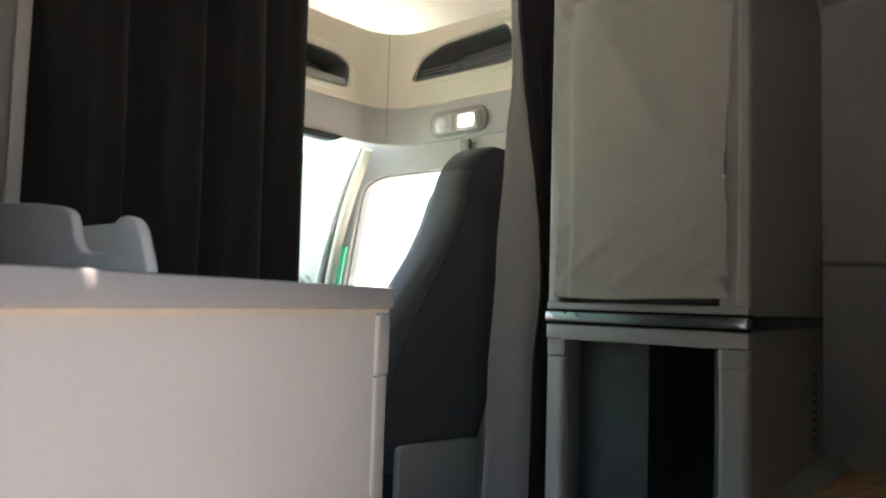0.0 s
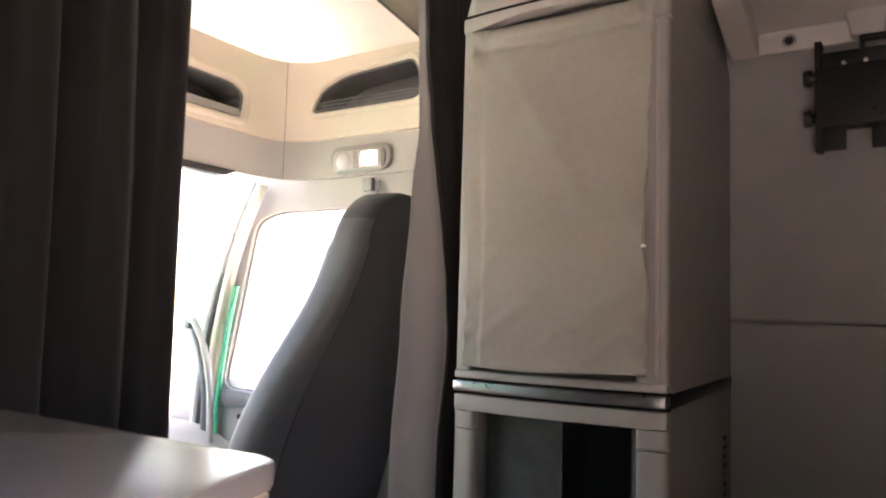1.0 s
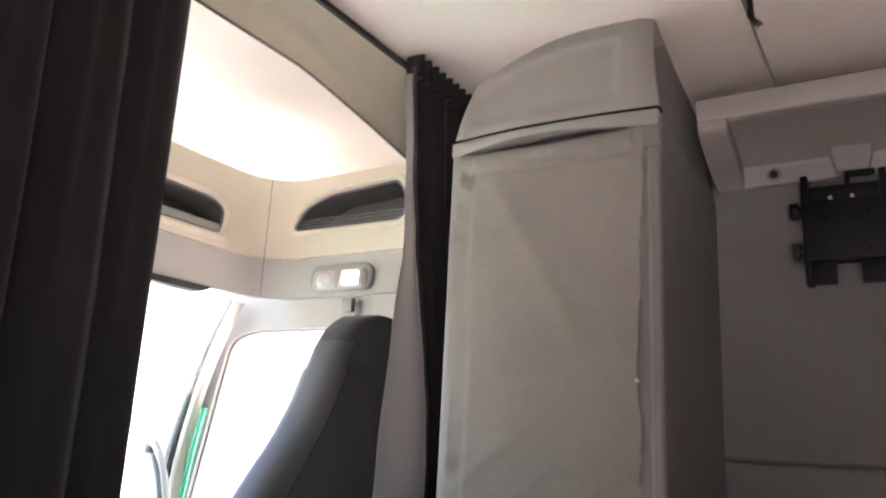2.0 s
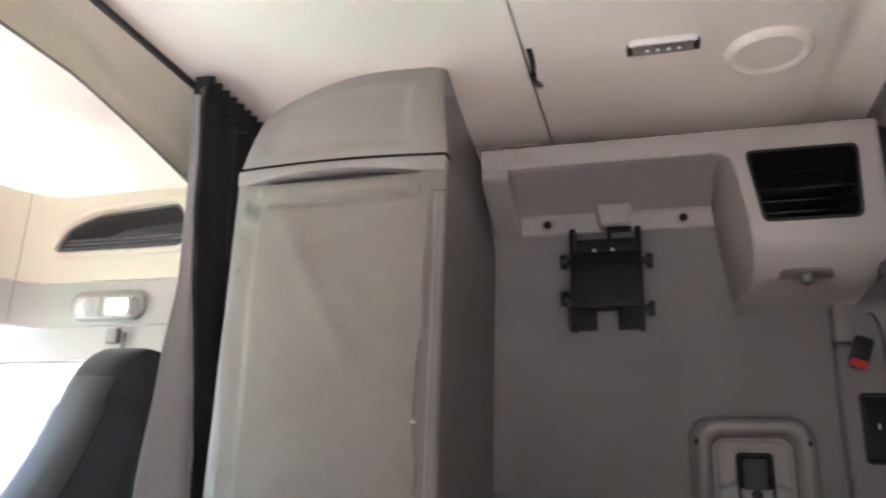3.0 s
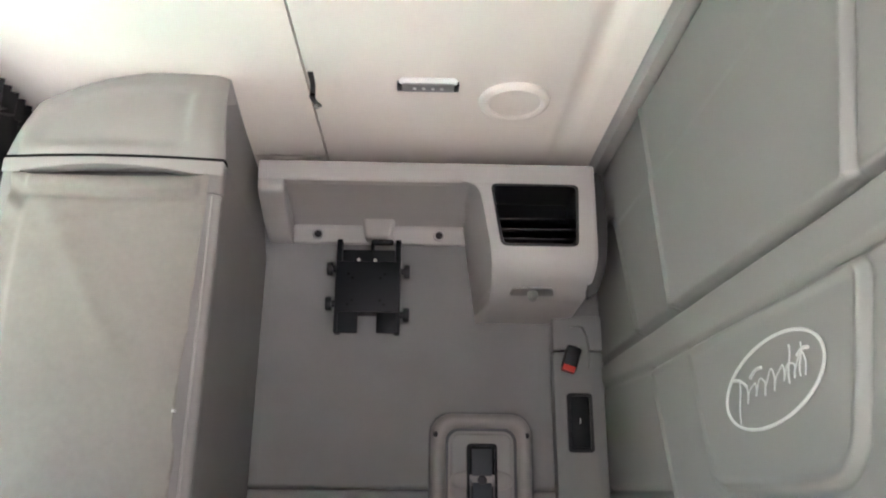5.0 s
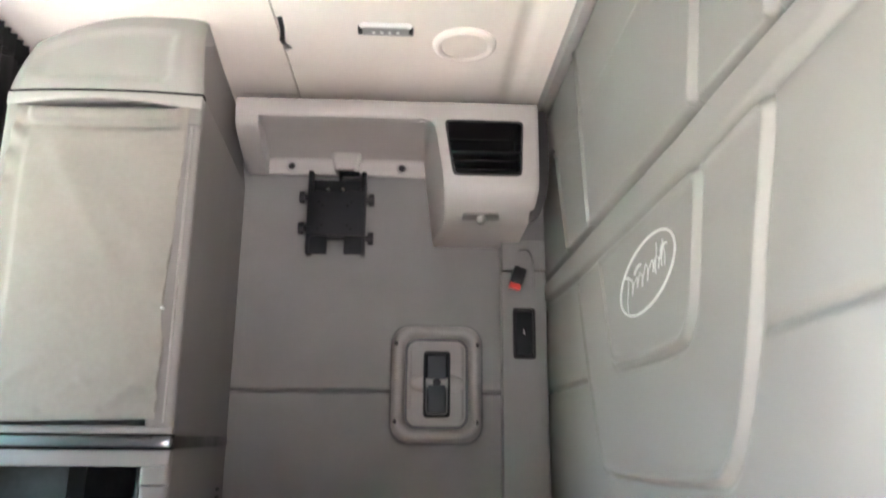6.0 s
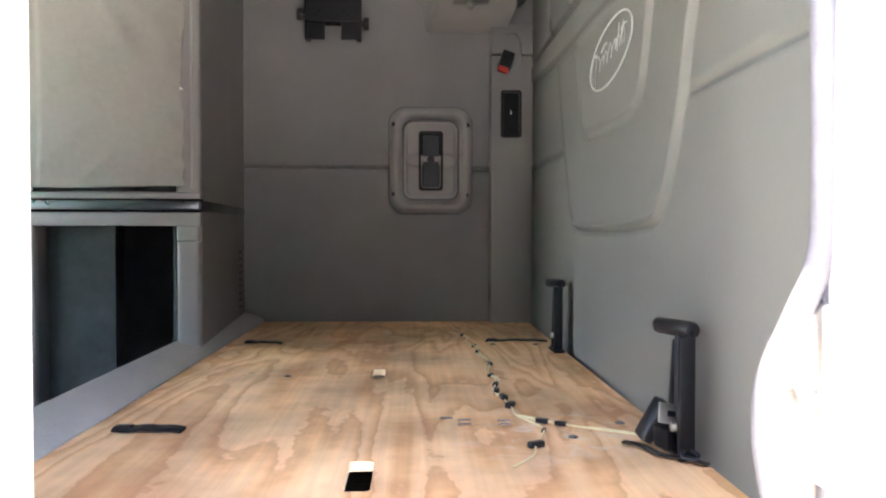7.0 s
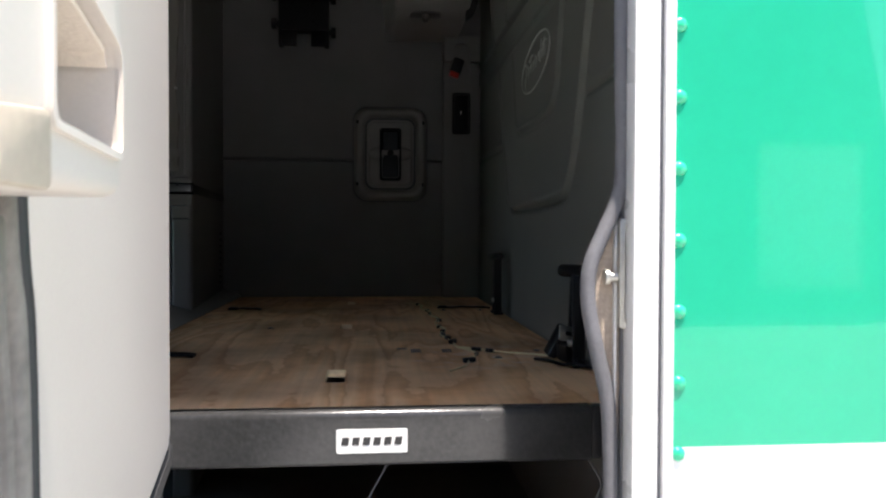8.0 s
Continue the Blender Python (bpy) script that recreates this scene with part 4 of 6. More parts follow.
for bx, bz in ((-0.352, 2.70), (-0.340, 2.688), (-0.262, 2.688), (-0.250, 2.70), (-0.352, 2.612), (-0.340, 2.624), (-0.262, 2.624), (-0.250, 2.612)):
    part("hole_plug", cyl((bx, 2.0205, bz), (bx, 2.0225, bz), 0.0040, n=10), M["void"], mount)

# ---- things on the ceiling ----
lamp = thing("ceiling_lamp", (-0.138, 1.565, CEIL), "slim chrome ceiling lamp with four small leds", "lamp")
part("lamp_body", prism(soft_poly([(-0.204, 1.541), (-0.072, 1.541), (-0.062, 1.565), (-0.072, 1.590), (-0.204, 1.590), (-0.214, 1.565)], 0.014), "z", CEIL - 0.016, CEIL - 0.001, 0.005, seg=4), M["lampwhite"], lamp, "glossy lamp body, white for the chrome's reflections")
part("lens", prism(soft_poly([(-0.200, 1.546), (-0.076, 1.546), (-0.071, 1.565), (-0.076, 1.583), (-0.200, 1.583), (-0.205, 1.565)], 0.008), "z", CEIL - 0.018, CEIL - 0.015, 0.001), M["lampgrey"], lamp, "silver insert with a row of leds")
for k in range(4):
    part("led", cyl((-0.170 + k * 0.0215, 1.566, CEIL - 0.0205), (-0.170 + k * 0.0215, 1.566, CEIL - 0.017), 0.0045, n=10), M["sticker"], lamp)
for ex in (-0.205, -0.071):
    part("end_clip", box(ex - 0.007, ex + 0.007, 1.550, 1.582, CEIL - 0.0185, CEIL - 0.006, 0.003), M["dark"], lamp)
speaker = thing("ceiling_speaker", (0.078, 1.645, CEIL), "round cream speaker cover on the headliner", "speaker")
part("rim", lathe([(0.089, 0), (0.088, 0.008), (0.083, 0.014), (0.075, 0.017), (0.067, 0.014), (0.064, 0.009)], (0.078, 1.645, CEIL - 0.0005), (0, 0, -1), 48), M["headliner"], speaker)
part("grille", lathe([(0.064, 0), (0.064, 0.0095), (0.03, 0.0105), (0.002, 0.011)], (0.078, 1.645, CEIL - 0.0005), (0, 0, -1), 48), M["grille"], speaker)
strap = thing("ceiling_strap", (-0.415, 1.60, CEIL), "short black webbing strap hanging at a ceiling seam", "strap")
part("webbing", sheet(lambda u, v: (-0.420 + 0.012 * u + 0.003 * math.sin(9 * v), 1.53 + 0.165 * v, CEIL - 0.004 - 0.030 * math.sin(math.pi * v) * (1 - 0.4 * v)), 2, 16, (0, 0, 0.003)), M["dark"], strap)
part("snap", cyl((-0.415, 1.66, CEIL - 0.026), (-0.415, 1.66, CEIL - 0.018), 0.007, n=14), M["steel"], strap, "metal snap button")
part("snap", cyl((-0.415, 1.59, CEIL - 0.036), (-0.415, 1.59, CEIL - 0.028), 0.007, n=14), M["dark"], strap)

# ---- bunk ----
ply = solid("bunk_board", box(-0.552, 0.358, 0.236, FAR - 0.003, BED - 0.013, BED, 0.0012, seg=1), M["ply"], "bare plywood bunk board with slots, bolts and stains", "bunk board")
SLOTS = ((-0.120, -0.086, 0.418, 0.535), (-0.124, -0.094, 1.120, 1.215), (-0.128, -0.100, 1.790, 1.880))
carve(ply, *[prism(rounded(x0, x1, y0, y1, 0.006, 3), "z", BED - 0.1, BED + 0.1) for x0, x1, y0, y1 in SLOTS])
ply.data.materials.append(M["plyedge"])
for p in ply.data.polygons:
    if abs(p.normal.z) < 0.5:
        p.material_index = 1

side = thing("bunk_side_rail", (-0.59, 1.2, BED), "grey painted steel side rail along the bunk", "bunk rail")
part("top_plate", prism([(-0.538, BED + 0.0005), (-0.538, BED + 0.004), (-0.560, BED + 0.020), (-0.618, BED + 0.036), (-0.625, BED + 0.034), (-0.622, BED + 0.028), (-0.562, BED + 0.012), (-0.545, BED + 0.0005)], "y", 0.47, FAR - 0.003, 0.001), M["railmetal"], side)
part("outer_web", box(-0.626, -0.619, 0.47, FAR - 0.003, BED - 0.42, BED + 0.027, 0.002), M["railmetal"], side)
part("lower_flange", box(-0.618, -0.556, 0.47, FAR - 0.003, BED - 0.066, BED - 0.058, 0.002), M["railmetal"], side)

rail = thing("bunk_end_rail", (-0.1, 0.225, BED - 0.04), "black painted steel end rail of the bunk with a white sticker", "bunk rail")
part("channel", prism([(0.214, BED - 0.011), (0.2144, BED - 0.0078), (0.2155, BED - 0.0048), (0.2172, BED - 0.0022), (0.2195, BED - 0.0004), (0.2225, BED + 0.0008), (0.238, BED + 0.001), (0.238, BED - 0.006), (0.226, BED - 0.008), (0.226, BED - 0.068), (0.240, BED - 0.070), (0.240, BED - 0.076), (0.217, BED - 0.076), (0.214, BED - 0.072)], "x", -0.56, 0.268, 0.0012), M["endrail"], rail)
part("end_bracket", box(0.269, 0.30, 0.216, 0.236, BED - 0.074, BED + 0.001, 0.003), M["dark"], rail)
sticker = part("sticker", prism(rounded(-0.089, 0.008, BED - 0.058, BED - 0.025, 0.003), "y", 0.2128, 0.2138), M["sticker"], rail, "white sticker with a row of black marks")
for k in range(6):
    x = -0.083 + 0.0145 * k
    part("mark", prism([(x, BED - 0.047), (x + 0.010, BED - 0.047), (x + 0.012, BED - 0.036), (x + 0.002, BED - 0.036)], "y", 0.2120, 0.2127), M["ink"], sticker)

# cables hanging under the end rail
for pts, r in (([(-0.010, 0.262, BED - 0.07), (-0.026, 0.255, BED - 0.10), (-0.050, 0.250, BED - 0.145), (-0.085, 0.27, BED - 0.26)], 0.0011), ([(0.262, 0.262, BED - 0.06), (0.276, 0.245, BED - 0.09), (0.289, 0.238, BED - 0.118), (0.281, 0.245, BED - 0.150), (0.268, 0.26, BED - 0.24)], 0.0016)):
    cb = thing("cable", pts[0], "thin dusty grey cable hanging under the bunk rail", "cable", "cables under the bunk")
    part("lead", tube(smooth_path(pts, 6), r, 8), M["rubber"], cb)
    part("clip", box(pts[0][0] - 0.006, pts[0][0] + 0.006, 0.2415, pts[0][1] + 0.004, pts[0][2] - 0.004, pts[0][2] + 0.010, 0.002), M["dark"], cb)

# straps lying through the board
for x0, x1, y, w in ((-0.497, -0.389, 0.700, 0.014), (-0.495, -0.392, 1.613, 0.014), (0.168, 0.340, 1.632, 0.012)):
    s = thing("tie_strap", ((x0 + x1) / 2, y, BED), "flat black webbing strap lying on the bunk board", "strap", "straps on the bunk")
    part("webbing", sheet(lambda u, v: (x0 + (x1 - x0) * u, y + (2 * v - 1) * w * min(1.0, 0.35 + 4 * u), BED + 0.005 + 0.003 * math.sin(math.pi * u) + 0.0006 * math.sin(17 * u)), 24, 2, (0, 0, -0.0045)), M["dark"], s)
    part("stitched_end", box(x0 + 0.004, x0 + 0.030, y - w * 0.8, y + w * 0.8, BED + 0.0060, BED + 0.0095, 0.0015), M["dark"], s)

for bx, by in ((0.049, 0.750), (0.048, 0.724), (0.113, 0.745), (0.112, 0.722), (0.020, 0.765)):
    st = thing("staple", (bx, by, BED), "thin dark steel staple pressed into the bunk board", "staple", "staples in the bunk")
    part("crown", cyl((bx - 0.0095, by, BED + 0.0012), (bx + 0.0095, by + 0.001, BED + 0.0012), 0.0015, n=8), M["rubber"], st)
    for dx in (-0.0090, 0.0090):
        part("leg", cyl((bx + dx, by, BED + 0.0016), (bx + dx, by, BED - 0.008), 0.0017, n=6), M["rubber"], st)
for bx, by in ((0.206, 0.646), (0.299, 0.727), (0.183, 1.579), (0.30, 1.575), (-0.30, 1.14)):
    st = thing("bolt", (bx, by, BED), "small dark bolt head on the bunk board", "bolt", "bolts in the bunk")
    part("head", cyl((bx, by, BED - 0.001), (bx, by, BED + 0.003), 0.0052, n=6, bevel=0.001), M["rubber"], st)
    part("washer", lathe([(0.0078, 0), (0.0078, 0.0008), (0.0045, 0.0012)], (bx, by, BED), (0, 0, 1), 16), M["paddle"], st)

# wiring that lies along the board
loom = thing("light_wire", (0.135, 1.1, BED), "thin cream wire with small black connectors across the bunk", "wire")
main = smooth_path([(0.074, 1.80, BED + 0.003), (0.098, 1.775, BED + 0.004), (0.119, 1.703, BED + 0.003), (0.112, 1.60, BED + 0.004), (0.134, 1.50, BED + 0.005), (0.126, 1.40, BED + 0.003), (0.142, 1.28, BED + 0.006), (0.128, 1.152, BED + 0.003), (0.136, 1.06, BED + 0.005), (0.123, 0.98, BED + 0.004), (0.131, 0.90, BED + 0.003), (0.136, 0.825, BED + 0.004), (0.138, 0.765, BED + 0.004), (0.165, 0.69, BED + 0.005), (0.160, 0.645, BED + 0.004), (0.141, 0.590, BED + 0.004), (0.130, 0.545, BED + 0.003), (0.095, 0.493, BED + 0.003)], 6)
part("lead", tube(main, 0.0014, 6), M["wire"], loom)
part("second_lead", tube([p + Vector((0.006 * math.sin(k * 0.35), 0.004, 0.0010)) for k, p in enumerate(main[8:62])], 0.0014, 6), M["wire"], loom)
branch = smooth_path([(0.138, 0.765, BED + 0.004), (0.173, 0.726, BED + 0.005), (0.230, 0.692, BED + 0.003), (0.298, 0.650, BED + 0.003), (0.330, 0.605, BED + 0.006)], 6)
part("branch", tube(branch, 0.0013, 6), M["wire"], loom)
part("second_branch", tube([p + Vector((0.002, 0.005 * math.sin(0.5 * k), 0.001)) for k, p in enumerate(branch)], 0.0010, 6), M["wire"], loom)
for q, ang, size in ((main[9], 60, 0.8), (main[22], 60, 0.8), (main[28], 80, 0.9), (main[37], 110, 1.0), (main[44], 60, 0.9), (main[51], 75, 1.1), (main[56], 85, 1.25), (main[60], 100, 1.3), (main[65], 60, 1.3), (main[80], 70, 0.7), (main[90], 25, 1.25), (branch[6], 150, 1.1), (branch[9], 152, 1.0), (branch[20], 150, 0.9)):
    c = turned(box(-0.0098 * size, 0.0098 * size, -0.0044 * size, 0.0044 * size, 0, 0.0075 * size, 0.0016 * size), Matrix.Translation((q.x, q.y, BED + 0.001)) @ Matrix.Rotation(radians(ang), 4, "Z"))
    part("connector", c, M["dark"], loom)

# folding brackets at the foot of the back wall


def bunk_bracket(y, buckle):
    b = thing("fold_bracket", (0.34, y, BED), "black steel fold-up bracket against the back wall padding", "bracket", "bunk brackets")
    part("post", prism([(y - 0.058, BED + 0.002), (y + 0.012, BED + 0.002), (y - 0.012, BED + 0.160), (y - 0.018, BED + 0.178), (y - 0.050, BED + 0.178), (y - 0.056, BED + 0.160)], "x", 0.334, 0.342, 0.002), M["blackmetal"], b)
    part("rear_flange", prism([(y - 0.058, BED + 0.002), (y - 0.046, BED + 0.002), (y - 0.046, BED + 0.168), (y - 0.056, BED + 0.168)], "x", 0.322, 0.344, 0.002), M["blackmetal"], b)
    part("front_flange", prism([(y + 0.000, BED + 0.002), (y + 0.012, BED + 0.002), (y - 0.012, BED + 0.160), (y - 0.022, BED + 0.160)], "x", 0.326, 0.342, 0.002), M["blackmetal"], b)
    part("strut", cyl((0.330, y - 0.026, BED + 0.03), (0.328, y - 0.032, BED + 0.168), 0.0045, n=10), M["paddle"], b, "dark steel strut in the channel")
    part("arm", cyl((0.343, y - 0.050, BED + 0.176), (0.325, y + 0.045, BED + 0.173), 0.0118, n=20, bevel=0.005), M["dark"], b)
    part("foot", box(0.322, 0.350, y - 0.060, y + 0.022, BED + 0.0005, BED + 0.008, 0.002), M["blackmetal"], b)
    part("pivot_bolt", cyl((0.316, y - 0.040, BED + 0.044), (0.334, y - 0.040, BED + 0.044), 0.0075, n=6, bevel=0.001), M["steel"], b)
    if buckle:
        bk = part("belt_clump", turned(box(-0.010, 0.010, -0.016, 0.016, -0.034, 0.030, 0.005, seg=2), Matrix.Translation((0.309, y + 0.010, BED + 0.042)) @ pose(0, 0, 0, 14, 24, 12)), M["dark"], b, "black belt buckle leaning on the bracket")
        part("belt_fold", turned(box(-0.013, 0.013, -0.014, 0.014, -0.018, 0.018, 0.005, seg=2), Matrix.Translation((0.320, y - 0.010, BED + 0.024)) @ pose(0, 0, 0, 10, -16, 30)), M["dark"], bk)
        plate = part("belt_plate", turned(box(-0.017, 0.017, -0.0015, 0.0015, -0.014, 0.014, 0.001), Matrix.Translation((0.316, y - 0.034, BED + 0.060)) @ pose(0, 0, 0, -14, 12, 16)), M["steel"], bk, "steel belt tongue")
        part("tongue_slot", turned(box(-0.004, 0.009, -0.0022, 0.0022, -0.004, 0.004), Matrix.Translation((0.316, y - 0.034, BED + 0.060)) @ pose(0, 0, 0, -14, 12, 16)), M["void"], bk)
        line = smooth_path([(0.272, y + 0.030, BED + 0.004), (0.290, y + 0.006, BED + 0.005), (0.306, y - 0.036, BED + 0.004), (0.332, y - 0.062, BED + 0.007), (0.352, y - 0.082, BED + 0.004)], 6)
        part("strap", tube(line, 0.0070, 8, flat=0.35), M["dark"], bk, "twisted black belt webbing")
        part("strap_ring", tube([(0.334 + 0.011 * math.cos(a), y - 0.066 + 0.011 * math.sin(a), BED + 0.012 + 0.003 * math.sin(a)) for a in [2 * math.pi * k / 16 for k in range(17)]], 0.0026, 8), M["paddle"], bk, "small dark steel ring")
    return b


bunk_bracket(0.575, True)
bunk_bracket(1.48, False)

# ---- doorway on the near side ----
frame_ob = thing("door_frame", (0.27, 0.0, 1.85), "white painted door frame with a worn rubber seal", "door frame", kind="structure")
part("outer_flange", prism(rounded(0.2495, 0.2785, 1.10, 2.9, 0.004), "y", -0.006, 0.028, 0.0015), M["whitepaint"], frame_ob)
part("flange_joint", box(0.279, 0.2835, -0.001, 0.028, 1.10, 2.9), M["rubber"], frame_ob)
part("inner_flange", box(0.284, 0.2965, -0.008, 0.028, 1.10, 2.9, 0.002), M["whitepaint"], frame_ob)
part("jamb_return", box(0.247, 0.256, 0.0285, 0.036, 1.10, 2.9, 0.001), M["rubber"], frame_ob)
part("hinge_jamb", box(-0.44, -0.41, -0.004, 0.030, 1.10, 2.9, 0.003), M["whitepaint"], frame_ob)
seal_line = smooth_path([(0.244, 0.03, 2.9), (0.245, 0.03, 2.2), (0.246, 0.03, 2.05), (0.248, 0.03, 1.93), (0.243, 0.03, 1.885), (0.226, 0.03, 1.845), (0.210, 0.03, 1.805), (0.209, 0.03, 1.76), (0.221, 0.03, 1.70), (0.232, 0.03, 1.65), (0.236, 0.03, 1.58), (0.237, 0.03, 1.45), (0.238, 0.03, 1.10)], 7)
part("rubber_seal", tube(seal_line, 0.0092, 12, up=(0, 1, 0)), M["rubber"], frame_ob, "grey rubber edge seal bulging round the striker")
part("seal_joint", tube([(0.2365, 0.03, 1.551), (0.2365, 0.03, 1.553)], 0.0096, 12, up=(0, 1, 0)), M["rubber"], frame_ob)
strike = part("striker_plate", prism(soft_poly([(0.249, 1.93), (0.249, 1.52), (0.240, 1.52), (0.236, 1.64), (0.224, 1.70), (0.212, 1.76), (0.213, 1.805), (0.229, 1.845), (0.245, 1.89)], 0.004), "y", 0.036, 0.042, 0.001), M["rust"], frame_ob, "dusty rust-stained striker plate")
part("striker_slot", box(0.2395, 0.2425, 0.030, 0.037, 1.64, 1.872, 0.001), M["whitepaint"], strike)
part("striker_bolt", cyl((0.262, 0.028, 1.794), (0.228, 0.028, 1.794), 0.0055, n=14, bevel=0.001), M["steel"], strike)
part("striker_head", cyl((0.233, 0.028, 1.794), (0.226, 0.028, 1.794), 0.0095, n=16, bevel=0.002), M["steel"], strike)
bracket = prism(rounded(0.2415, 0.2630, 1.735, 1.861, 0.004), "y", 0.018, 0.030, 0.0015)
bracket = part("striker_bracket", bracket, M["steel"], strike, "dull zinc striker bracket")
slot = prism(rounded(0.2480, 0.2585, 1.752, 1.848, 0.003), "y", 0.0, 0.05)
carve(bracket, slot)
part("slot_back", box(0.2470, 0.2595, 0.0305, 0.0335, 1.750, 1.850), M["rust"], strike)
for sz in (1.7435, 1.8535):
    part("screw", cyl((0.2525, 0.0145, sz), (0.2525, 0.0185, sz), 0.0042, n=12, bevel=0.001), M["steel"], strike)
for k in range(4):
    part("thread", cyl((0.2385 + 0.0042 * k, 0.028, 1.794), (0.2405 + 0.0042 * k, 0.028, 1.794), 0.0066, n=12), M["steel"], strike)

# rivets on the outer skin
for k in range(17):
    z = 1.514 + 0.0806 * k
    r = solid("rivet", lathe([(0.0085, 0), (0.0083, 0.0012), (0.0062, 0.0034), (0.0028, 0.0046), (0.0006, 0.0048)], (0.3055 - 0.0004 * k, -0.0002, z), (0, -1, 0), 18), M["greenpaint"] if z > 1.56 else M["whitepaint"], "domed painted rivet on the green truck side", "rivet", group="rivets on the truck side")

# ---- open door ----
P, A = Vector((-0.235, -0.07, 0)), math.atan2(0.045, 0.45)
DOOR = Matrix.Translation(P) @ Matrix.Rotation(A, 4, "Z")


def in_door(bm):
    """Door metres: x towards the opening, -y outwards along the leaf, z up."""
    return turned(bm, DOOR)


door = thing("sleeper_door", (-0.26, -0.3, 1.6), "pale grey inner trim of an open truck sleeper door", "door")
edge = [(0.0, 1.647), (-0.012, 1.632), (-0.16, 1.607), (-0.40, 1.585), (-0.53, 1.585), (-0.56, 1.62), (-0.57, 2.42), (-0.54, 2.46), (-0.03, 2.46), (0.0, 2.43)]
trim = part("inner_trim", in_door(prism(edge, "x", -0.05, 0.0, 0.013, seg=5)), M["doortrim"], door)
part("outer_skin", in_door(box(-0.078, -0.051, -0.62, 0.02, 1.30, 2.50, 0.004)), M["greenpaint"], door, "green painted outer skin")
part("hinge_edge", in_door(box(-0.078, -0.014, 0.004, 0.020, 1.30, 2.50, 0.003)), M["whitepaint"], door)
part("bottom_seal", in_door(tube([(-0.012, 0.004, 1.634), (-0.010, -0.012, 1.620), (-0.010, -0.16, 1.595), (-0.010, -0.40, 1.573), (-0.010, -0.53, 1.572)], 0.012, 10)), M["blackrubber"], door)
part("lower_panel", in_door(box(-0.050, -0.018, -0.56, 0.0, 1.30, 1.60, 0.004)), M["brown"], door, "dark lower door panel")
part("edge_seal", in_door(tube(smooth_path([(0.0, -0.45, 2.42), (0.0, -0.44, 2.1), (0.0, -0.425, 1.86), (-0.001, -0.412, 1.80), (-0.001, -0.408, 1.72), (-0.001, -0.408, 1.60), (0.0, -0.412, 1.45)], 8), 0.0075, 12, up=(0, 1, 0))), M["blackrubber"], door, "dark rubber seal down the door edge")
part("edge_seal_inner", in_door(tube(smooth_path([(0.001, -0.468, 2.42), (0.001, -0.458, 2.1), (0.001, -0.444, 1.86), (0.001, -0.432, 1.80), (0.001, -0.428, 1.72), (0.0, -0.428, 1.60), (0.0, -0.432, 1.45)], 8), 0.0085, 12, up=(0, 1, 0))), M["weather"], door)
part("weather_strip", in_door(box(0.0005, 0.007, -0.560, -0.446, 1.46, 1.850, 0.002)), M["weather"], door, "brown-grey worn weather strip")
for dy, r in ((-0.468, 0.006), (-0.488, 0.008), (-0.512, 0.007)):
    part("strip_rib", in_door(tube(smooth_path([(0.008, dy - 0.010, 1.845), (0.008, dy + 0.004, 1.78), (0.008, dy + 0.008, 1.70), (0.008, dy + 0.006, 1.58), (0.008, dy, 1.47)], 6), r, 10, up=(0, 1, 0))), M["weather"], door)
# grab handle block with its pocket
hb = in_door(prism(soft_poly([(-0.448, 1.857), (-0.590, 1.855), (-0.600, 2.12), (-0.48, 2.12), (-0.444, 1.98), (-0.441, 1.87)], 0.010), "x", -0.002, 0.050, 0.006, seg=3))
pull = part("pull_handle", hb, M["doortrim"], door, "raised pull handle block with a deep pocket")
POCKET = [(-0.456, 1.874), (-0.456, 1.909), (-0.4605, 1.9155), (-0.500, 1.922), (-0.541, 1.925), (-0.541, 1.8755)]
carve(pull, in_door(prism(soft_poly(POCKET, 0.005), "x", 0.004, 0.08)))
part("pocket_rim", in_door(ring_frame(soft_poly([(-0.4535, 1.8710), (-0.4535, 1.9100), (-0.4590, 1.9180), (-0.4990, 1.9250), (-0.5435, 1.9280), (-0.5435, 1.8730)], 0.006), soft_poly(POCKET, 0.005), "x", 0.0495, 0.0525)), M["doortrim"], pull)
# beige plate puts the warm bounce light on the pocket's ceiling into colour
part("pocket_bounce", in_door(prism([(-0.4575, 1.9080), (-0.4615, 1.9138), (-0.500, 1.9203), (-0.540, 1.9232), (-0.540, 1.9212), (-0.500, 1.9183), (-0.4625, 1.9120), (-0.4590, 1.9070)], "x", 0.0045, 0.047)), M["tan"], pull, "beige plate for warm bounce light under the pocket's top")
part("lower_cover", in_door(prism(soft_poly([(-0.549, 1.8545), (-0.549, 1.8770), (-0.588, 1.8725), (-0.588, 1.8545)], 0.003), "x", 0.0485, 0.0535, 0.0012)), M["cream"], pull, "beige plate on the pull handle's lower end")
# unseen flap, added to keep sun from the hinge gap off the counter
part("hinge_sun_block", prism([(-0.405, -0.064), (-0.246, -0.064), (-0.246, -0.058), (-0.405, -0.058)], "z", 1.30, 2.60, 0.002), M["blackrubber"], door, "unseen black flap blocking sun at the hinge gap")

# ---- near cabinet with its counter and tray ----
near = thing("near_cabinet", (-0.8, 0.25, 1.08), "off-white laminate cabinet under a pale grey counter", "cabinet")


def slant(y, inset=0.0):
    """The cabinet's side runs at a slant towards the doorway."""
    return -0.551 + 0.355 * (0.462 - y) - inset


part("side_panel", prism([(slant(0.062, 0.034), 0.062), (slant(0.062, 0.0155), 0.062), (slant(0.424, 0.016), 0.424), (slant(0.424, 0.034), 0.424)], "z", 1.08, 1.9844), M["white"], near)
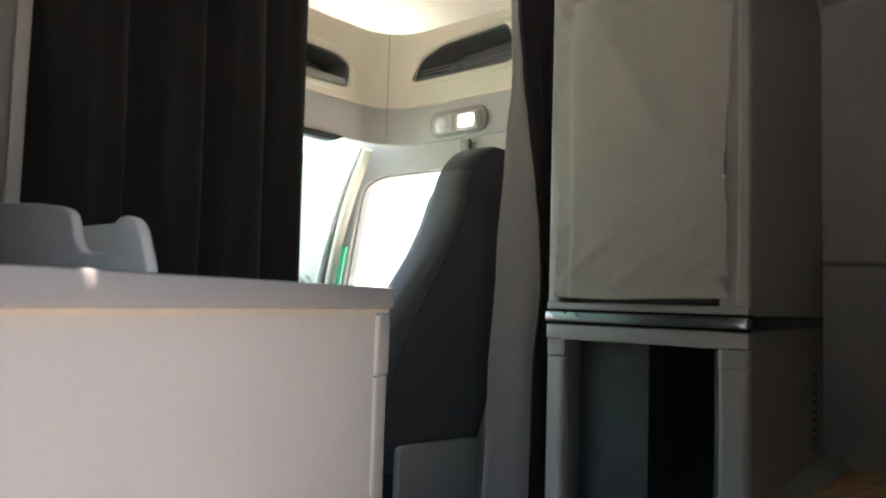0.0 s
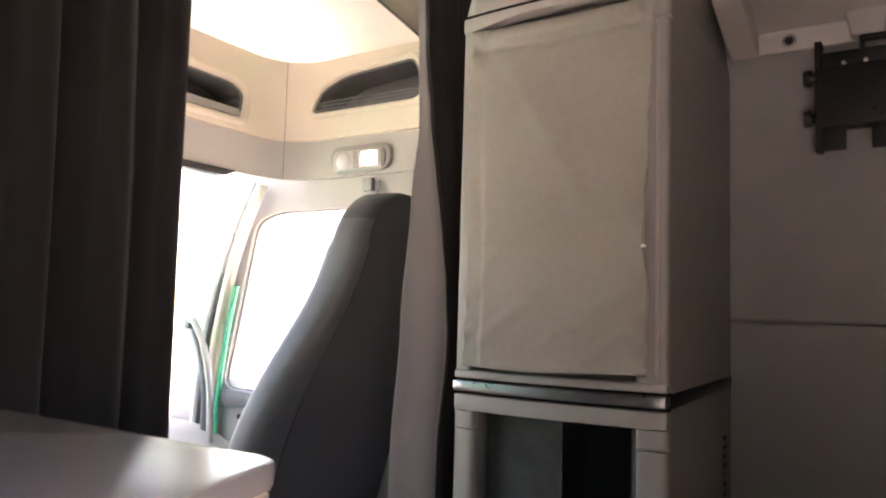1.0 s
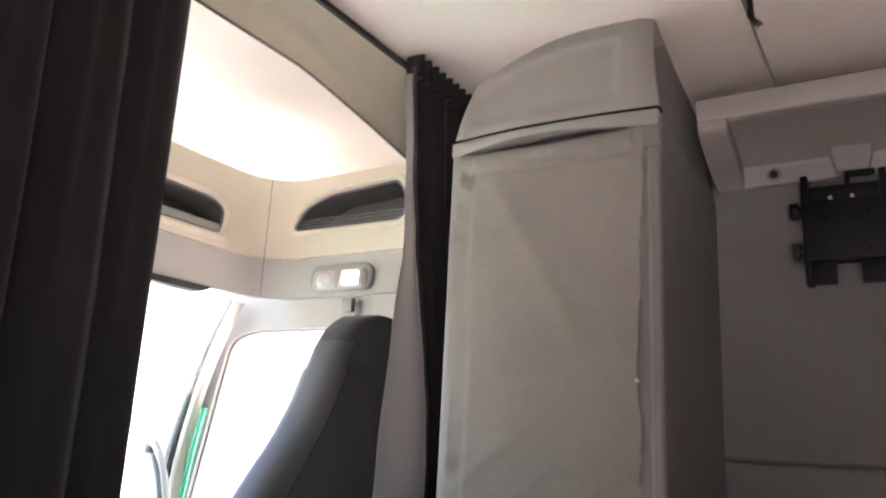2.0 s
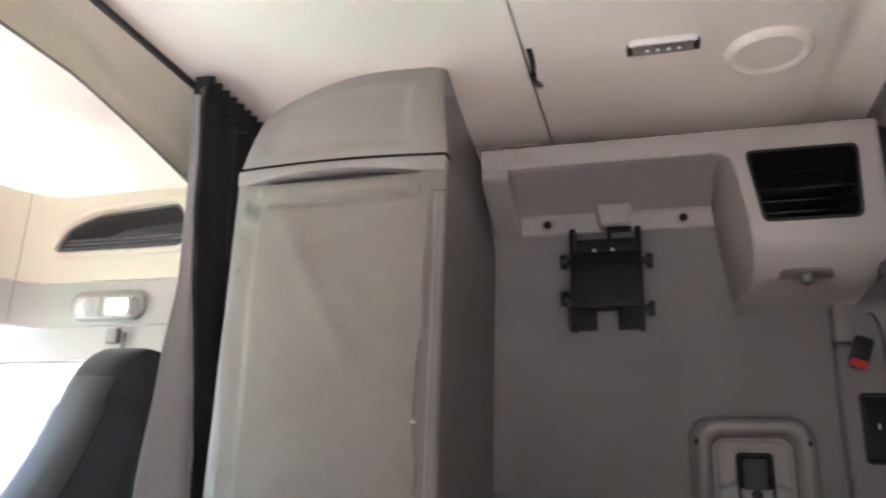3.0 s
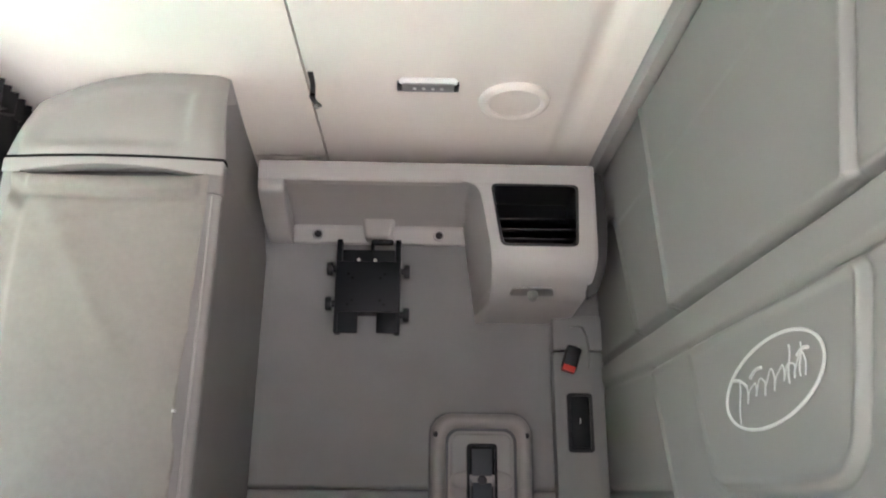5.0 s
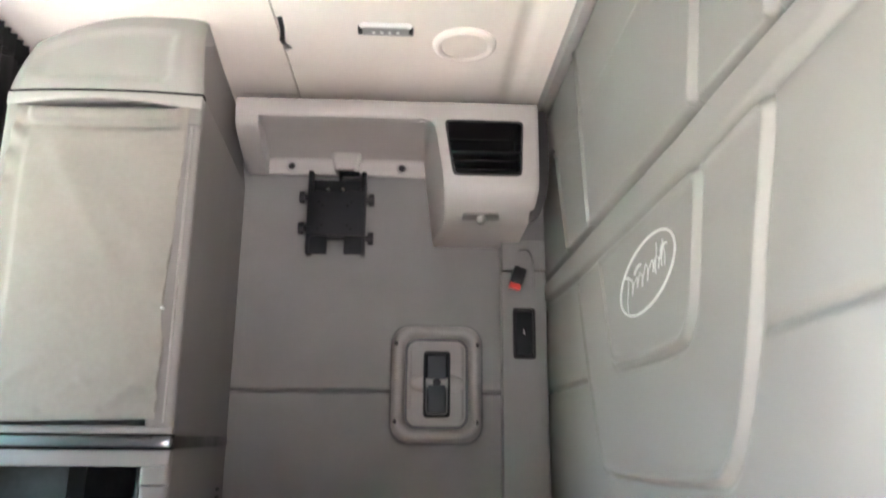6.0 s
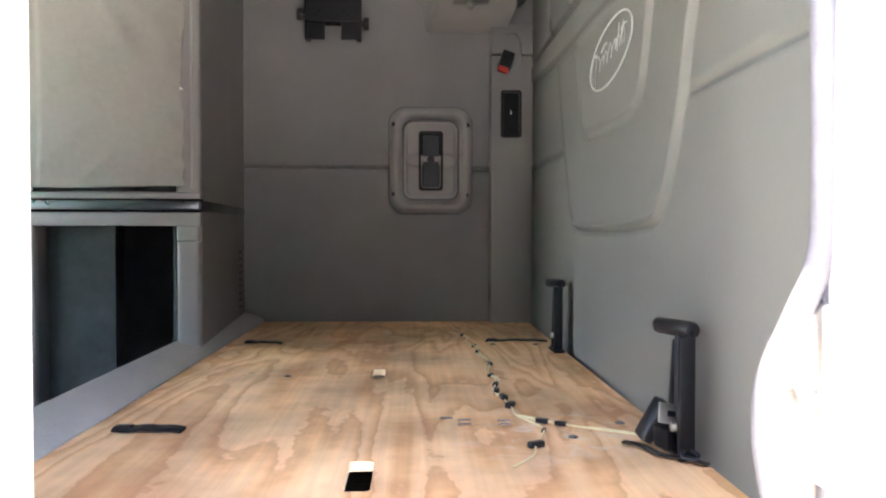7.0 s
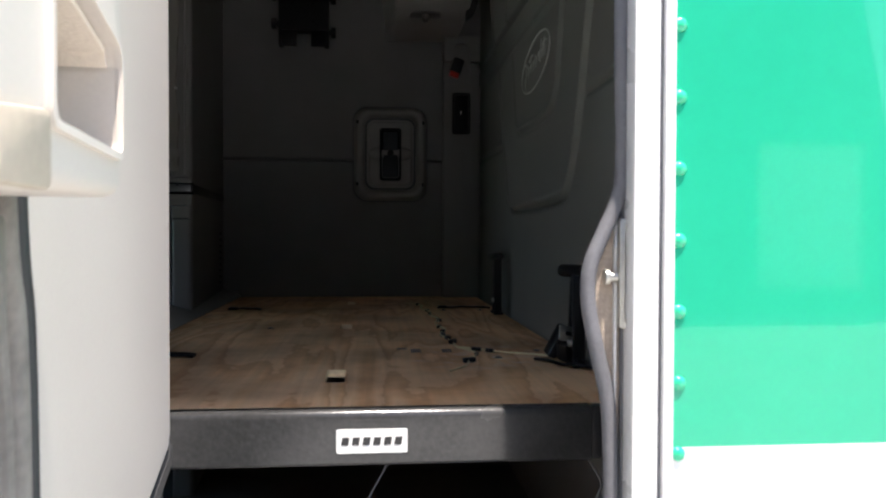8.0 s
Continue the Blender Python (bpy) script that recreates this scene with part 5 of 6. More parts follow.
part("corner_post", prism(soft_poly([(slant(0.4245, 0.036), 0.4245), (slant(0.4245, 0.0145), 0.4245), (slant(0.452, 0.0145), 0.452), (slant(0.452, 0.036), 0.452)], 0.008), "z", 1.08, 1.926, 0.0), M["frame"], near, "pale grey rounded corner post")
part("post_cap", prism(soft_poly([(slant(0.4245, 0.036), 0.4245), (slant(0.4245, 0.0135), 0.4245), (slant(0.454, 0.0135), 0.454), (slant(0.454, 0.036), 0.454)], 0.008), "z", 1.928, 1.982, 0.001), M["frame"], near)
part("front_panel", box(-1.08, -0.59, 0.438, 0.452, 1.08, 1.980, 0.002), M["white"], near)
part("carcass", prism([(-1.08, 0.066), (slant(0.066, 0.036), 0.066), (slant(0.436, 0.036), 0.436), (-1.08, 0.436)], "z", 1.08, 1.978), M["white"], near)
counter = thing("counter", (-0.8, 0.25, 1.983), "thin pale grey counter top with rounded corner", "counter")
part("slab", prism(soft_poly([(-1.09, 0.02), (slant(0.02, 0.004), 0.02), (slant(0.457, 0.004), 0.457), (-1.09, 0.457)], 0.026, 8), "z", 1.9885, 2.0080, 0.003, seg=2), M["counter"], counter)
part("lower_edge", prism([(slant(0.036, 0.0145), 0.036), (slant(0.036, 0.009), 0.036), (slant(0.44, 0.009), 0.44), (slant(0.44, 0.0145), 0.44)], "z", 1.9846, 1.9884), M["cream"], counter, "cream worn glue line under the counter")
tray = thing("cup_tray", (-0.75, 0.2, 2.008), "white moulded plastic cup tray on the counter", "tray")
front = [(-0.615, 2.0085), (-0.615, 2.017), (-0.623, 2.032), (-0.631, 2.047), (-0.637, 2.053), (-0.645, 2.057), (-0.655, 2.059), (-0.664, 2.0585), (-0.671, 2.056), (-0.675, 2.050), (-0.676, 2.042), (-0.679, 2.034), (-0.686, 2.030), (-0.719, 2.030), (-0.732, 2.032), (-0.741, 2.037), (-0.747, 2.045), (-0.752, 2.058), (-0.758, 2.066), (-0.768, 2.071), (-0.785, 2.0745), (-0.834, 2.080), (-1.001, 2.092), (-1.006, 2.0085)]
part("front_wall", prism(front, "y", 0.236, 0.246, 0.0025, seg=3), M["tray"], tray)
part("base", prism([(-1.001, 0.2465), (-0.655, 0.2465), (-0.725, 0.285), (-1.001, 0.285)], "z", 2.0085, 2.014, 0.001), M["tray"], tray)
part("rear_wall", box(-1.001, -0.758, 0.280, 0.288, 2.0142, 2.062, 0.003), M["tray"], tray)
part("cup_rim", lathe([(0.014, 0), (0.015, 0.003), (0.017, 0.006), (0.019, 0.006), (0.019, 0.003)], (-0.72, 0.2662, 2.0142), (0, 0, 1), 24), M["tray"], tray)
solid("trim_post", box(-1.075, -1.045, 0.066, 0.285, 2.008, 3.03, 0.006), M["frame"], "pale upright trim panel beside the curtain", "trim", "structure")
solid("trim_edge", box(-1.044, -1.036, 0.278, 0.296, 2.008, 3.03, 0.003), M["white"], "pale upright edge strip beside the curtain", "trim", "structure")

# ---- tall cabinet across the far side ----
CX0, CX1, CY = -1.012, -0.560, 1.420
tall = thing("tall_cabinet", (-0.79, 1.77, 1.08), "tall brown-grey cabinet with an open lower niche", "cabinet")
sp = prism([(CY + 0.02, 1.08), (FAR - 0.004, 1.08), (FAR - 0.004, 2.770), (CY + 0.02, 2.770)], "x", CX1 - 0.016, CX1, 0.0)
for v in sp.verts:
    v.co.x -= 0.045 * max(0, (v.co.y - CY) / (FAR - CY))
part("side_panel", sp, M["cabinet"], tall)
sp = prism([(CY + 0.02, 2.7705), (FAR - 0.004, 2.7705), (FAR - 0.004, 3.035), (1.585, 3.035), (1.50, 2.93), (1.452, 2.80)], "x", CX1 - 0.016, CX1, 0.0)
for v in sp.verts:
    v.co.x -= 0.045 * max(0, (v.co.y - CY) / (FAR - CY)) + 0.040 * max(0, v.co.z - 2.7705) / 0.274
part("upper_side_panel", sp, M["cabinet"], tall)
sp = prism([(CY + 0.02, 1.08), (FAR - 0.004, 1.08), (FAR - 0.004, 2.74), (CY + 0.02, 2.74)], "x", CX0, CX0 + 0.016, 0.002)
part("side_panel", sp, M["cabinet"], tall)
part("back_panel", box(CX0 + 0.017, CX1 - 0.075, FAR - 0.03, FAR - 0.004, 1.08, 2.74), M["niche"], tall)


def bow(x):
    """The front is gently bowed."""
    t = (x - CX0) / (CX1 - CX0)
    return CY - 0.016 * 4 * t * (1 - t)


def upright(x0, x1, z0, z1):
    return prism(soft_poly([(x0, bow(x0) + 0.03), (x0, bow(x0)), (x1, bow(x1)), (x1, bow(x1) + 0.03)], 0.013, 5), "z", z0, z1, 0.0)


def bowed_bar(z0, z1, out=0.0, deep=0.026, bevel=0.003):
    n = 16
    xs = [CX0 + (CX1 - CX0) * k / n for k in range(n + 1)]
    return prism([(x, bow(x) - out) for x in xs] + [(x, bow(x) + deep) for x in reversed(xs)], "z", z0, z1, bevel)


part("right_stile", upright(-0.618, CX1, 2.004, 2.692), M["stile"], tall)
part("right_stile_cap", upright(-0.619, CX1 + 0.001, 2.694, 2.754), M["stile"], tall)
part("stile_bead", tube([(-0.578, bow(-0.578) - 0.0005, 2.012 + 0.0675 * k) for k in range(11)], 0.0032, 8, up=(0, 1, 0)), M["frame"], tall)
part("left_stile", upright(CX0, -0.972, 2.004, 2.754), M["stile"], tall)
arch_bar = bowed_bar(2.7345, 2.7665, 0.001)
for v in arch_bar.verts:
    if v.co.z < 2.75:
        t = (v.co.x - CX0) / (CX1 - CX0)
        v.co.z += 0.015 * max(0.0, 1 - ((t - 0.48) / 0.40) ** 2)
part("top_rail", arch_bar, M["frame"], tall)
part("sill_rail", bowed_bar(1.9875, 2.0035, 0.001), M["stile"], tall)
part("metal_band", bowed_bar(1.9605, 1.9825, 0.008, 0.02, 0.004), M["chrome"], tall, "brushed metal band round the cabinet front")
sb = box(CX1 - 0.004, CX1 + 0.003, CY + 0.012, FAR - 0.006, 1.957, 1.984, 0.002)
for v in sb.verts:
    v.co.x -= 0.045 * max(0, (v.co.y - CY) / (FAR - CY))
part("side_band", sb, M["dark"], tall, "dark band along the cabinet side")
part("band_gap", bowed_bar(1.9545, 1.9875, -0.006, 0.025, 0.0), M["void"], tall)
part("header_rail", bowed_bar(1.921, 1.954, 0.001), M["stile"], tall)
part("lower_stile", upright(-0.617, CX1, 1.08, 1.882), M["stile"], tall)
part("lower_stile_cap", upright(-0.618, CX1 + 0.001, 1.8845, 1.920), M["stile"], tall)
part("lower_stile", upright(CX0, -0.962, 1.08, 1.882), M["stile"], tall)
part("lower_stile_cap", upright(CX0 - 0.001, -0.961, 1.8845, 1.920), M["stile"], tall)
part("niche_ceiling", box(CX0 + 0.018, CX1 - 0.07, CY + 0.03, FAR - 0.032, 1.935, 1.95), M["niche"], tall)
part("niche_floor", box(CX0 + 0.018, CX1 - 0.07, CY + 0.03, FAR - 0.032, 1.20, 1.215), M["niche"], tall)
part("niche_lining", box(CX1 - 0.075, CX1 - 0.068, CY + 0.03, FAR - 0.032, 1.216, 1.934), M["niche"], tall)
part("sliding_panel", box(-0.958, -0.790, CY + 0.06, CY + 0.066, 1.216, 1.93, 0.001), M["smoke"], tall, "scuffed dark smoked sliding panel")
part("upper_lining", box(CX0 + 0.018, CX1 - 0.07, CY + 0.05, CY + 0.06, 2.0, 2.76), M["pocket"], tall)
for k in range(9):
    part("side_vent_slot", box(CX1 - 0.0335, CX1 - 0.0305, 1.985, 2.012, 1.66 + 0.022 * k, 1.669 + 0.022 * k), M["dark"], tall)
# cap above the seam, leaning back to the roof
cap = bmesh.new()
nx, nz = 60, 30
grid = []
for i in range(nx + 1):
    t = i / nx
    x = CX0 - 0.03 + (CX1 - CX0 + 0.028) * t
    top = 2.86 + 0.19 * (1 - (1 - min(1, t / 0.72)) ** 2.2)
    top -= 0.062 * max(0.0, 1 - t / 0.11) ** 2
    row = []
    x_low = x
    for j in range(nz + 1):
        s = j / nz
        z = 2.7735 + (top - 2.7735) * s
        x = x_low - 0.046 * t * (z - 2.7735) / 0.275
        y = bow(x) + 0.002 + 0.145 * max(0, (z - 2.7735) / 0.275) ** 1.6 + 0.05 * max(0, 0.12 - t) / 0.12
        arch = 2.7735 + (top - 2.7735) * 0.78
        sides = [max(0.0, min(1.0, q)) for q in ((t - 0.12) / 0.10, (0.87 - t) / 0.065, (z - 2.786) / 0.034, (arch + 0.012 - z) / 0.036)]
        k = sides[0] * sides[1] * sides[2] * sides[3]
        y += 0.0155 * k * k * (3 - 2 * k) + 0.016 * max(0.0, (t - 0.93) / 0.07) ** 2
        row.append((x, y, z))
    grid.append(row)
fv = [[cap.verts.new(p) for p in row] for row in grid]
bv = [[cap.verts.new((p[0] - 0.046 * i / nx, 2.10, p[2])) for p in row] for i, row in enumerate(grid)]
for i in range(nx):
    for j in range(nz):
        cap.faces.new((fv[i][j], fv[i + 1][j], fv[i + 1][j + 1], fv[i][j + 1]))
    cap.faces.new((fv[i][nz], fv[i + 1][nz], bv[i + 1][nz], bv[i][nz]))
    cap.faces.new((fv[i][0], bv[i][0], bv[i + 1][0], fv[i + 1][0]))
for i in (0, nx):
    for j in range(nz):
        cap.faces.new((fv[i][j], fv[i][j + 1], bv[i][j + 1], bv[i][j]))
part("cap", cap, M["frame"], tall, "grey moulded cap leaning back to the headliner")
part("cap_gap", bowed_bar(2.7660, 2.7740, -0.004, 0.03, 0.0), M["void"], tall, "dark seam under the cap")


# canvas cover hanging over the upper opening


def along(z, rows):
    for (a, p), (b, q) in zip(rows, rows[1:]):
        if z <= b:
            t = max(0, (z - a) / (b - a))
            return p + (q - p) * t * t * (3 - 2 * t)
    return rows[-1][1]


RIGHT_EDGE = [(2.0, -0.591), (2.16, -0.589), (2.25, -0.597), (2.45, -0.589), (2.73, -0.583)]
cover = thing("canvas_cover", (-0.79, 1.40, 2.02), "wrinkled cream canvas cover hanging over the cabinet opening", "fabric cover")


def crease(u, v, a, b, wide, fade=0.12):
    """1 on the line from a to b across the cloth, falling off to its sides and ends."""
    ax, az, px, pz = (b[0] - a[0]) * 0.39, (b[1] - a[1]) * 0.71, (u - a[0]) * 0.39, (v - a[1]) * 0.71
    size = math.hypot(ax, az)
    t, d = (px * ax + pz * az) / size**2, (px * az - pz * ax) / size
    ends = max(0.0, min(1.0, t / fade)) * max(0.0, min(1.0, (1 - t) / fade))
    return math.exp(-((d / wide) ** 2)) * ends, d / wide


CREASES = [((0.16, 0.97), (0.74, 0.4), 0.025, 0.0047), ((0.1, 0.8), (0.98, 0.935), 0.02, 0.0036), ((0.16, 0.62), (0.42, 0.88), 0.025, 0.0026), ((0.02, 0.03), (0.4, 0.19), 0.0163, 0.0029), ((0.06, 0.2), (0.22, 0.34), 0.0163, 0.002), ((0.38, 0.02), (0.6, 0.12), 0.0125, 0.002), ((0.62, 0.1), (0.95, 0.24), 0.0175, 0.002), ((0.7, 0.02), (0.92, 0.12), 0.0125, 0.0018), ((0.55, 0.7), (0.96, 0.46), 0.0275, 0.0026)]


def drape(u, v):
    """u across, v from the hem up."""
    x0 = -0.982 + 0.004 * math.sin(6 * v) + 0.006 * math.exp(-(((v - 0.93) / 0.05) ** 2))
    x1 = along(2.012 + 0.72 * v, RIGHT_EDGE) + 0.0016 * math.sin(38 * v) * (1 - v)
    x = x0 + (x1 - x0) * u
    z = 2.015 + (0.703 + 0.010 * abs(2 * u - 1) ** 2) * v + 0.003 * abs(2 * u - 1) ** 3 * v**6 - 0.003 * (1 - v) ** 8 * math.sin(5 * u)
    lift = 0.005 * noise.noise(Vector((x * 4, z * 2.4, 1.7))) + 0.0016 * noise.noise(Vector((x * 13 + z * 7, z * 6, 4.1)))
    for a, b, wide, amp in CREASES:
        k, d = crease(u, v, a, b, wide)
        lift += amp * k * (1 - 0.55 * d)
    k = max(0.0, min(1.0, (u - 0.085) / 0.05))
    lift += 0.0075 * k * k * (3 - 2 * k) * (1 - 0.5 * v)
    lift += 0.0042 * math.exp(-((u / 0.06) ** 2)) * math.sin(44 * v + 5 * math.sin(7 * v))
    lift += 0.0034 * math.exp(-(((u - 1) / 0.055) ** 2)) * math.sin(64 * v + 12 * u + 4 * math.sin(9 * v)) * (0.5 + 0.5 * math.sin(5 * v + 2))
    rod = max(0.0, min(1.0, (v - 0.945) / 0.012)) * max(0.0, min(1.0, (u - 0.08) / 0.03)) * max(0.0, min(1.0, (0.965 - u) / 0.03))
    lift += 0.0115 * rod * math.sin(math.pi * min(1.0, max(0.0, (v - 0.945) / 0.055))) ** 0.5
    inside = max(0.0, min(1.0, (u - 0.06) / 0.04)) * max(0.0, min(1.0, (0.975 - u) / 0.03))
    lift -= 0.0065 * inside * math.exp(-(((v - 0.936) / 0.009) ** 2))
    lift += 0.006 * math.exp(-((u / 0.10) ** 2)) * math.exp(-(((v - 0.93) / 0.07) ** 2)) * math.sin(70 * v + 30 * u)
    return (x, bow(x) - 0.013 + 0.005 * v**4 - lift - 0.005 * math.sin(math.pi * u) * (1 - v**4), z)


part("cloth", sheet(drape, 110, 170, (0, 0.0016, 0)), M["canvas"], cover, angle=80)
part("side_hem", sheet(lambda u, v: tuple(Vector(drape(0.93 + 0.068 * u, 0.02 + 0.93 * v)) + Vector((0, -0.0012, 0))), 5, 100, (0, 0.0010, 0)), M["canvas"], cover, angle=80)
part("snap", cyl((-0.598, 1.405, 2.254), (-0.598, 1.392, 2.254), 0.0030, n=12, bevel=0.0008), M["tray"], cover, "small bright snap stud")

# ---- curtains between the sleeper and the cab ----


def curtain_sheet(y0, y1, x, z0, z1, waves, depth, gather=1.0, seed=0.0):
    def fn(u, v):
        z = z0 + (z1 - z0) * v
        pinch = 1 - (1 - gather) * v**3
        yc = y1 if y1 > 1.2 else y0
        y = yc + ((y0 + (y1 - y0) * u) - yc) * pinch
        ph = waves * 2 * math.pi * u + seed
        d = depth * (0.55 + 0.45 * noise.noise(Vector((u * 5 + seed, z * 0.8, seed)))) * (1 - 0.35 * v**4)
        lobe = abs(math.sin(0.5 * (ph + 0.5 * math.sin(2.2 * z + seed) + 1.6 * noise.noise(Vector((u * 3, z * 0.7, seed + 4))))))
        return (x - 0.03 + d * lobe**0.65 + 0.10 * d * math.sin(2.3 * ph + z), y + 0.004 * math.sin(ph * 1.0 + 1.3), z)
    return fn


near_curtain = thing("privacy_curtain", (-1.12, 0.5, 1.4), "heavy charcoal privacy curtain drawn part way on its track", "curtain", "cab curtains")
part("cloth", sheet(curtain_sheet(0.10, 0.785, -1.118, 1.30, 3.0, 5.6, 0.100, 1.0, 0.6), 150, 40, (-0.002, 0, 0)), M["curtain"], near_curtain, angle=80)
part("edge_hem", sheet(lambda u, v: (-1.125 - 0.012 * u, 0.780 + 0.014 * u + 0.005 * math.sin(3 * v), 1.30 + 1.70 * v), 3, 30, (-0.002, 0, 0)), M["curtain"], near_curtain)
far_curtain = thing("privacy_curtain", (-1.14, 1.52, 1.4), "charcoal curtain gathered beside the cabinet with pale lining", "curtain", "cab curtains")


FOLD = [(1.2, 1.53), (1.8, 1.547), (2.06, 1.583), (2.19, 1.573), (2.32, 1.548), (2.44, 1.518), (2.56, 1.488), (2.75, 1.458), (3.0, 1.434)]
HEM = [(1.2, 1.34), (1.8, 1.378), (2.1, 1.405), (2.38, 1.432), (2.56, 1.456), (2.70, 1.450), (3.0, 1.422)]


def dark_folds(u, v):
    z = 1.20 + 1.79 * v
    y0 = along(z, FOLD) - 0.006
    y = y0 + (1.90 - y0) * u
    ph = 6.5 * 2 * math.pi * u + 2
    d = 0.020 * (0.6 + 0.4 * noise.noise(Vector((u * 5, z, 2.0))))
    return (-1.140 + d * math.sin(ph + 0.4 * math.sin(2.2 * z)) + 0.3 * d * math.sin(2.3 * ph + z), y + 0.005 * math.sin(ph + 1.3), z)


part("cloth", sheet(dark_folds, 100, 50, (-0.002, 0, 0)), M["curtain"], far_curtain, angle=80)


def lining_fn(u, v):
    z = 1.20 + 1.77 * v
    y0, y1 = along(z, HEM), along(z, FOLD)
    return (-1.150 + 0.010 * u + 0.010 * math.sin(7 * u + 1.2 * z) * (1 - 0.6 * v), y0 + (y1 - y0) * u, z)


part("lining", sheet(lining_fn, 24, 40, (-0.0015, 0, 0)), M["lining"], far_curtain, "pale grey lining folded round the edge", angle=80)
part("piping", tube([lining_fn(0.97, k / 30) for k in range(31)], 0.004, 6, up=(0, 1, 0)), M["lining"], far_curtain)
part("heading", sheet(lambda u, v: (-1.165 + 0.016 * math.sin(100 * u), 1.440 + 0.52 * u, 2.965 + 0.058 * v - 0.012 * u * (1 - u)), 120, 3, (0.03, 0, 0)), M["curtain"], far_curtain)
track = thing("curtain_track", (-1.19, 1.0, 3.0), "slim black curtain track under the headliner", "curtain track", kind="structure")
part("rail", box(-1.194, -1.180, 0.08, 1.96, 3.012, 3.026, 0.003), M["dark"], track)

# ---- the cab ahead of the curtain ----
# bulkhead panel from the track forward to the cab roof


def bulk(u, v):
    y = 0.06 + 1.90 * u
    drop = 0.0 if y < 1.20 else 0.10 * min(1, (y - 1.20) / 0.6) ** 1.2
    x = -1.178 - 0.105 * v - 0.030 * math.sin(math.pi * v) * (1 + 0.8 * math.exp(-(((y - 1.42) / 0.16) ** 2)))
    roll = math.exp(-(((v - 0.22 - 0.85 * max(0.0, y - 1.08)) / 0.20) ** 2)) * max(0.0, min(1.0, (y - 0.95) / 0.25))
    z = 3.024 - 0.108 * v**1.4 - drop * v - 0.016 * roll * math.sin(math.pi * v)
    return (x + 0.012 * roll * math.sin(math.pi * v), y, z)


solid("trim_bulkhead", sheet(bulk, 90, 24, (-0.012, 0, 0.012)), M["bulkhead"], "beige moulded header between sleeper and cab", "trim", "structure")
solid("trim_piping", tube([Vector(bulk(k / 40, 1.0)) + Vector((0.003, 0, -0.002)) for k in range(41)], 0.0034, 8), M["weather"], "dark piping along the header's lower edge", "trim", "structure")


def cab_roof(u, v):
    x = -2.30 + 1.03 * u
    y = 0.05 + 2.0 * v
    e = min((x + 2.30) / 0.30, (2.05 - y) / 0.22, (y - 0.05) / 0.22, 1.0)
    return (x, y, 2.930 + 0.205 * (1 - (1 - max(0, e)) ** 2.4) )


solid("cab_ceiling", sheet(cab_roof, 40, 40, (0, 0, 0.02)), M["headliner"], "cream domed headliner of the driving cab", "ceiling", "structure")

# header band round the cab above the doors and windscreen


def header_line(off=0.0, n=10):
    r = 0.16
    out = [(-1.15, 1.93 + off)]
    for k in range(n + 1):
        a = radians(90 * k / n)
        out.append((-2.05 + r - (r + off) * math.sin(a), 1.93 - r + (r + off) * math.cos(a)))
    return out + [(-2.05 - off, 0.06)]


def band(z0, z1, o0, o1):
    inner, outer = header_line(o0), header_line(o1)
    return prism(inner + outer[::-1], "z", z0, z1)


header = thing("header_storage", (-1.9, 1.8, 2.56), "tan header panel with storage pockets above cab windows", "header panel", kind="structure")
up = part("upper_band", band(2.696, 2.972, 0.0, 0.03), M["tan"], header)
part("lower_band", band(2.562, 2.692, 0.004, 0.03), M["pale"], header, "pale grey lower header band")
SIDE_POCKET = [(-1.945, 2.790), (-1.50, 2.790), (-1.47, 2.83), (-1.515, 2.925), (-1.80, 2.905), (-1.90, 2.868)]
FRONT_POCKET = [(1.715, 2.740), (1.725, 2.825), (1.67, 2.850), (0.95, 2.870), (0.95, 2.740)]
carve(up, prism(soft_poly(SIDE_POCKET, 0.03), "y", 1.85, 2.1), prism(soft_poly(FRONT_POCKET, 0.03), "x", -2.3, -1.95))
part("corner_seam", box(-2.0098, -2.0086, 1.8738, 1.8752, 2.57, 2.968), M["brown"], header)
rim_o = soft_poly([(-1.985, 2.768), (-1.48, 2.768), (-1.445, 2.83), (-1.495, 2.948), (-1.81, 2.928), (-1.93, 2.888)], 0.045)
part("pocket_lip", dome_ring(rim_o, soft_poly(SIDE_POCKET, 0.03), 1.931, 0.009), M["tan"], header)
rim_f = dome_ring(soft_poly([(1.745, 2.715), (1.755, 2.84), (1.685, 2.878), (0.93, 2.895), (0.93, 2.715)], 0.045), soft_poly(FRONT_POCKET, 0.03), 0.0, 0.009)
part("pocket_lip", turned(rim_f, Matrix.Translation((-2.051, 0, 0)) @ Matrix(((0, -1, 0, 0), (1, 0, 0, 0), (0, 0, 1, 0), (0, 0, 0, 1)))), M["tan"], header)
pk = part("side_pocket", ring_frame(soft_poly([(x * 1.0, z) for x, z in SIDE_POCKET], 0.03), soft_poly([(-1.93, 2.797), (-1.505, 2.797), (-1.48, 2.832), (-1.52, 2.917), (-1.80, 2.898), (-1.893, 2.864)], 0.027), "y", 1.934, 2.06), M["pocket"], header, "grey storage pocket")
part("pocket_back", prism([(-1.96, 2.78), (-1.46, 2.78), (-1.46, 2.93), (-1.96, 2.93)], "y", 2.06, 2.066), M["pocket"], pk)
for z in (2.806, 2.818, 2.830):
    part("pocket_bar", cyl((-1.925, 1.945, z), (-1.485, 1.945, z), 0.0035, n=8), M["rubber"], pk)
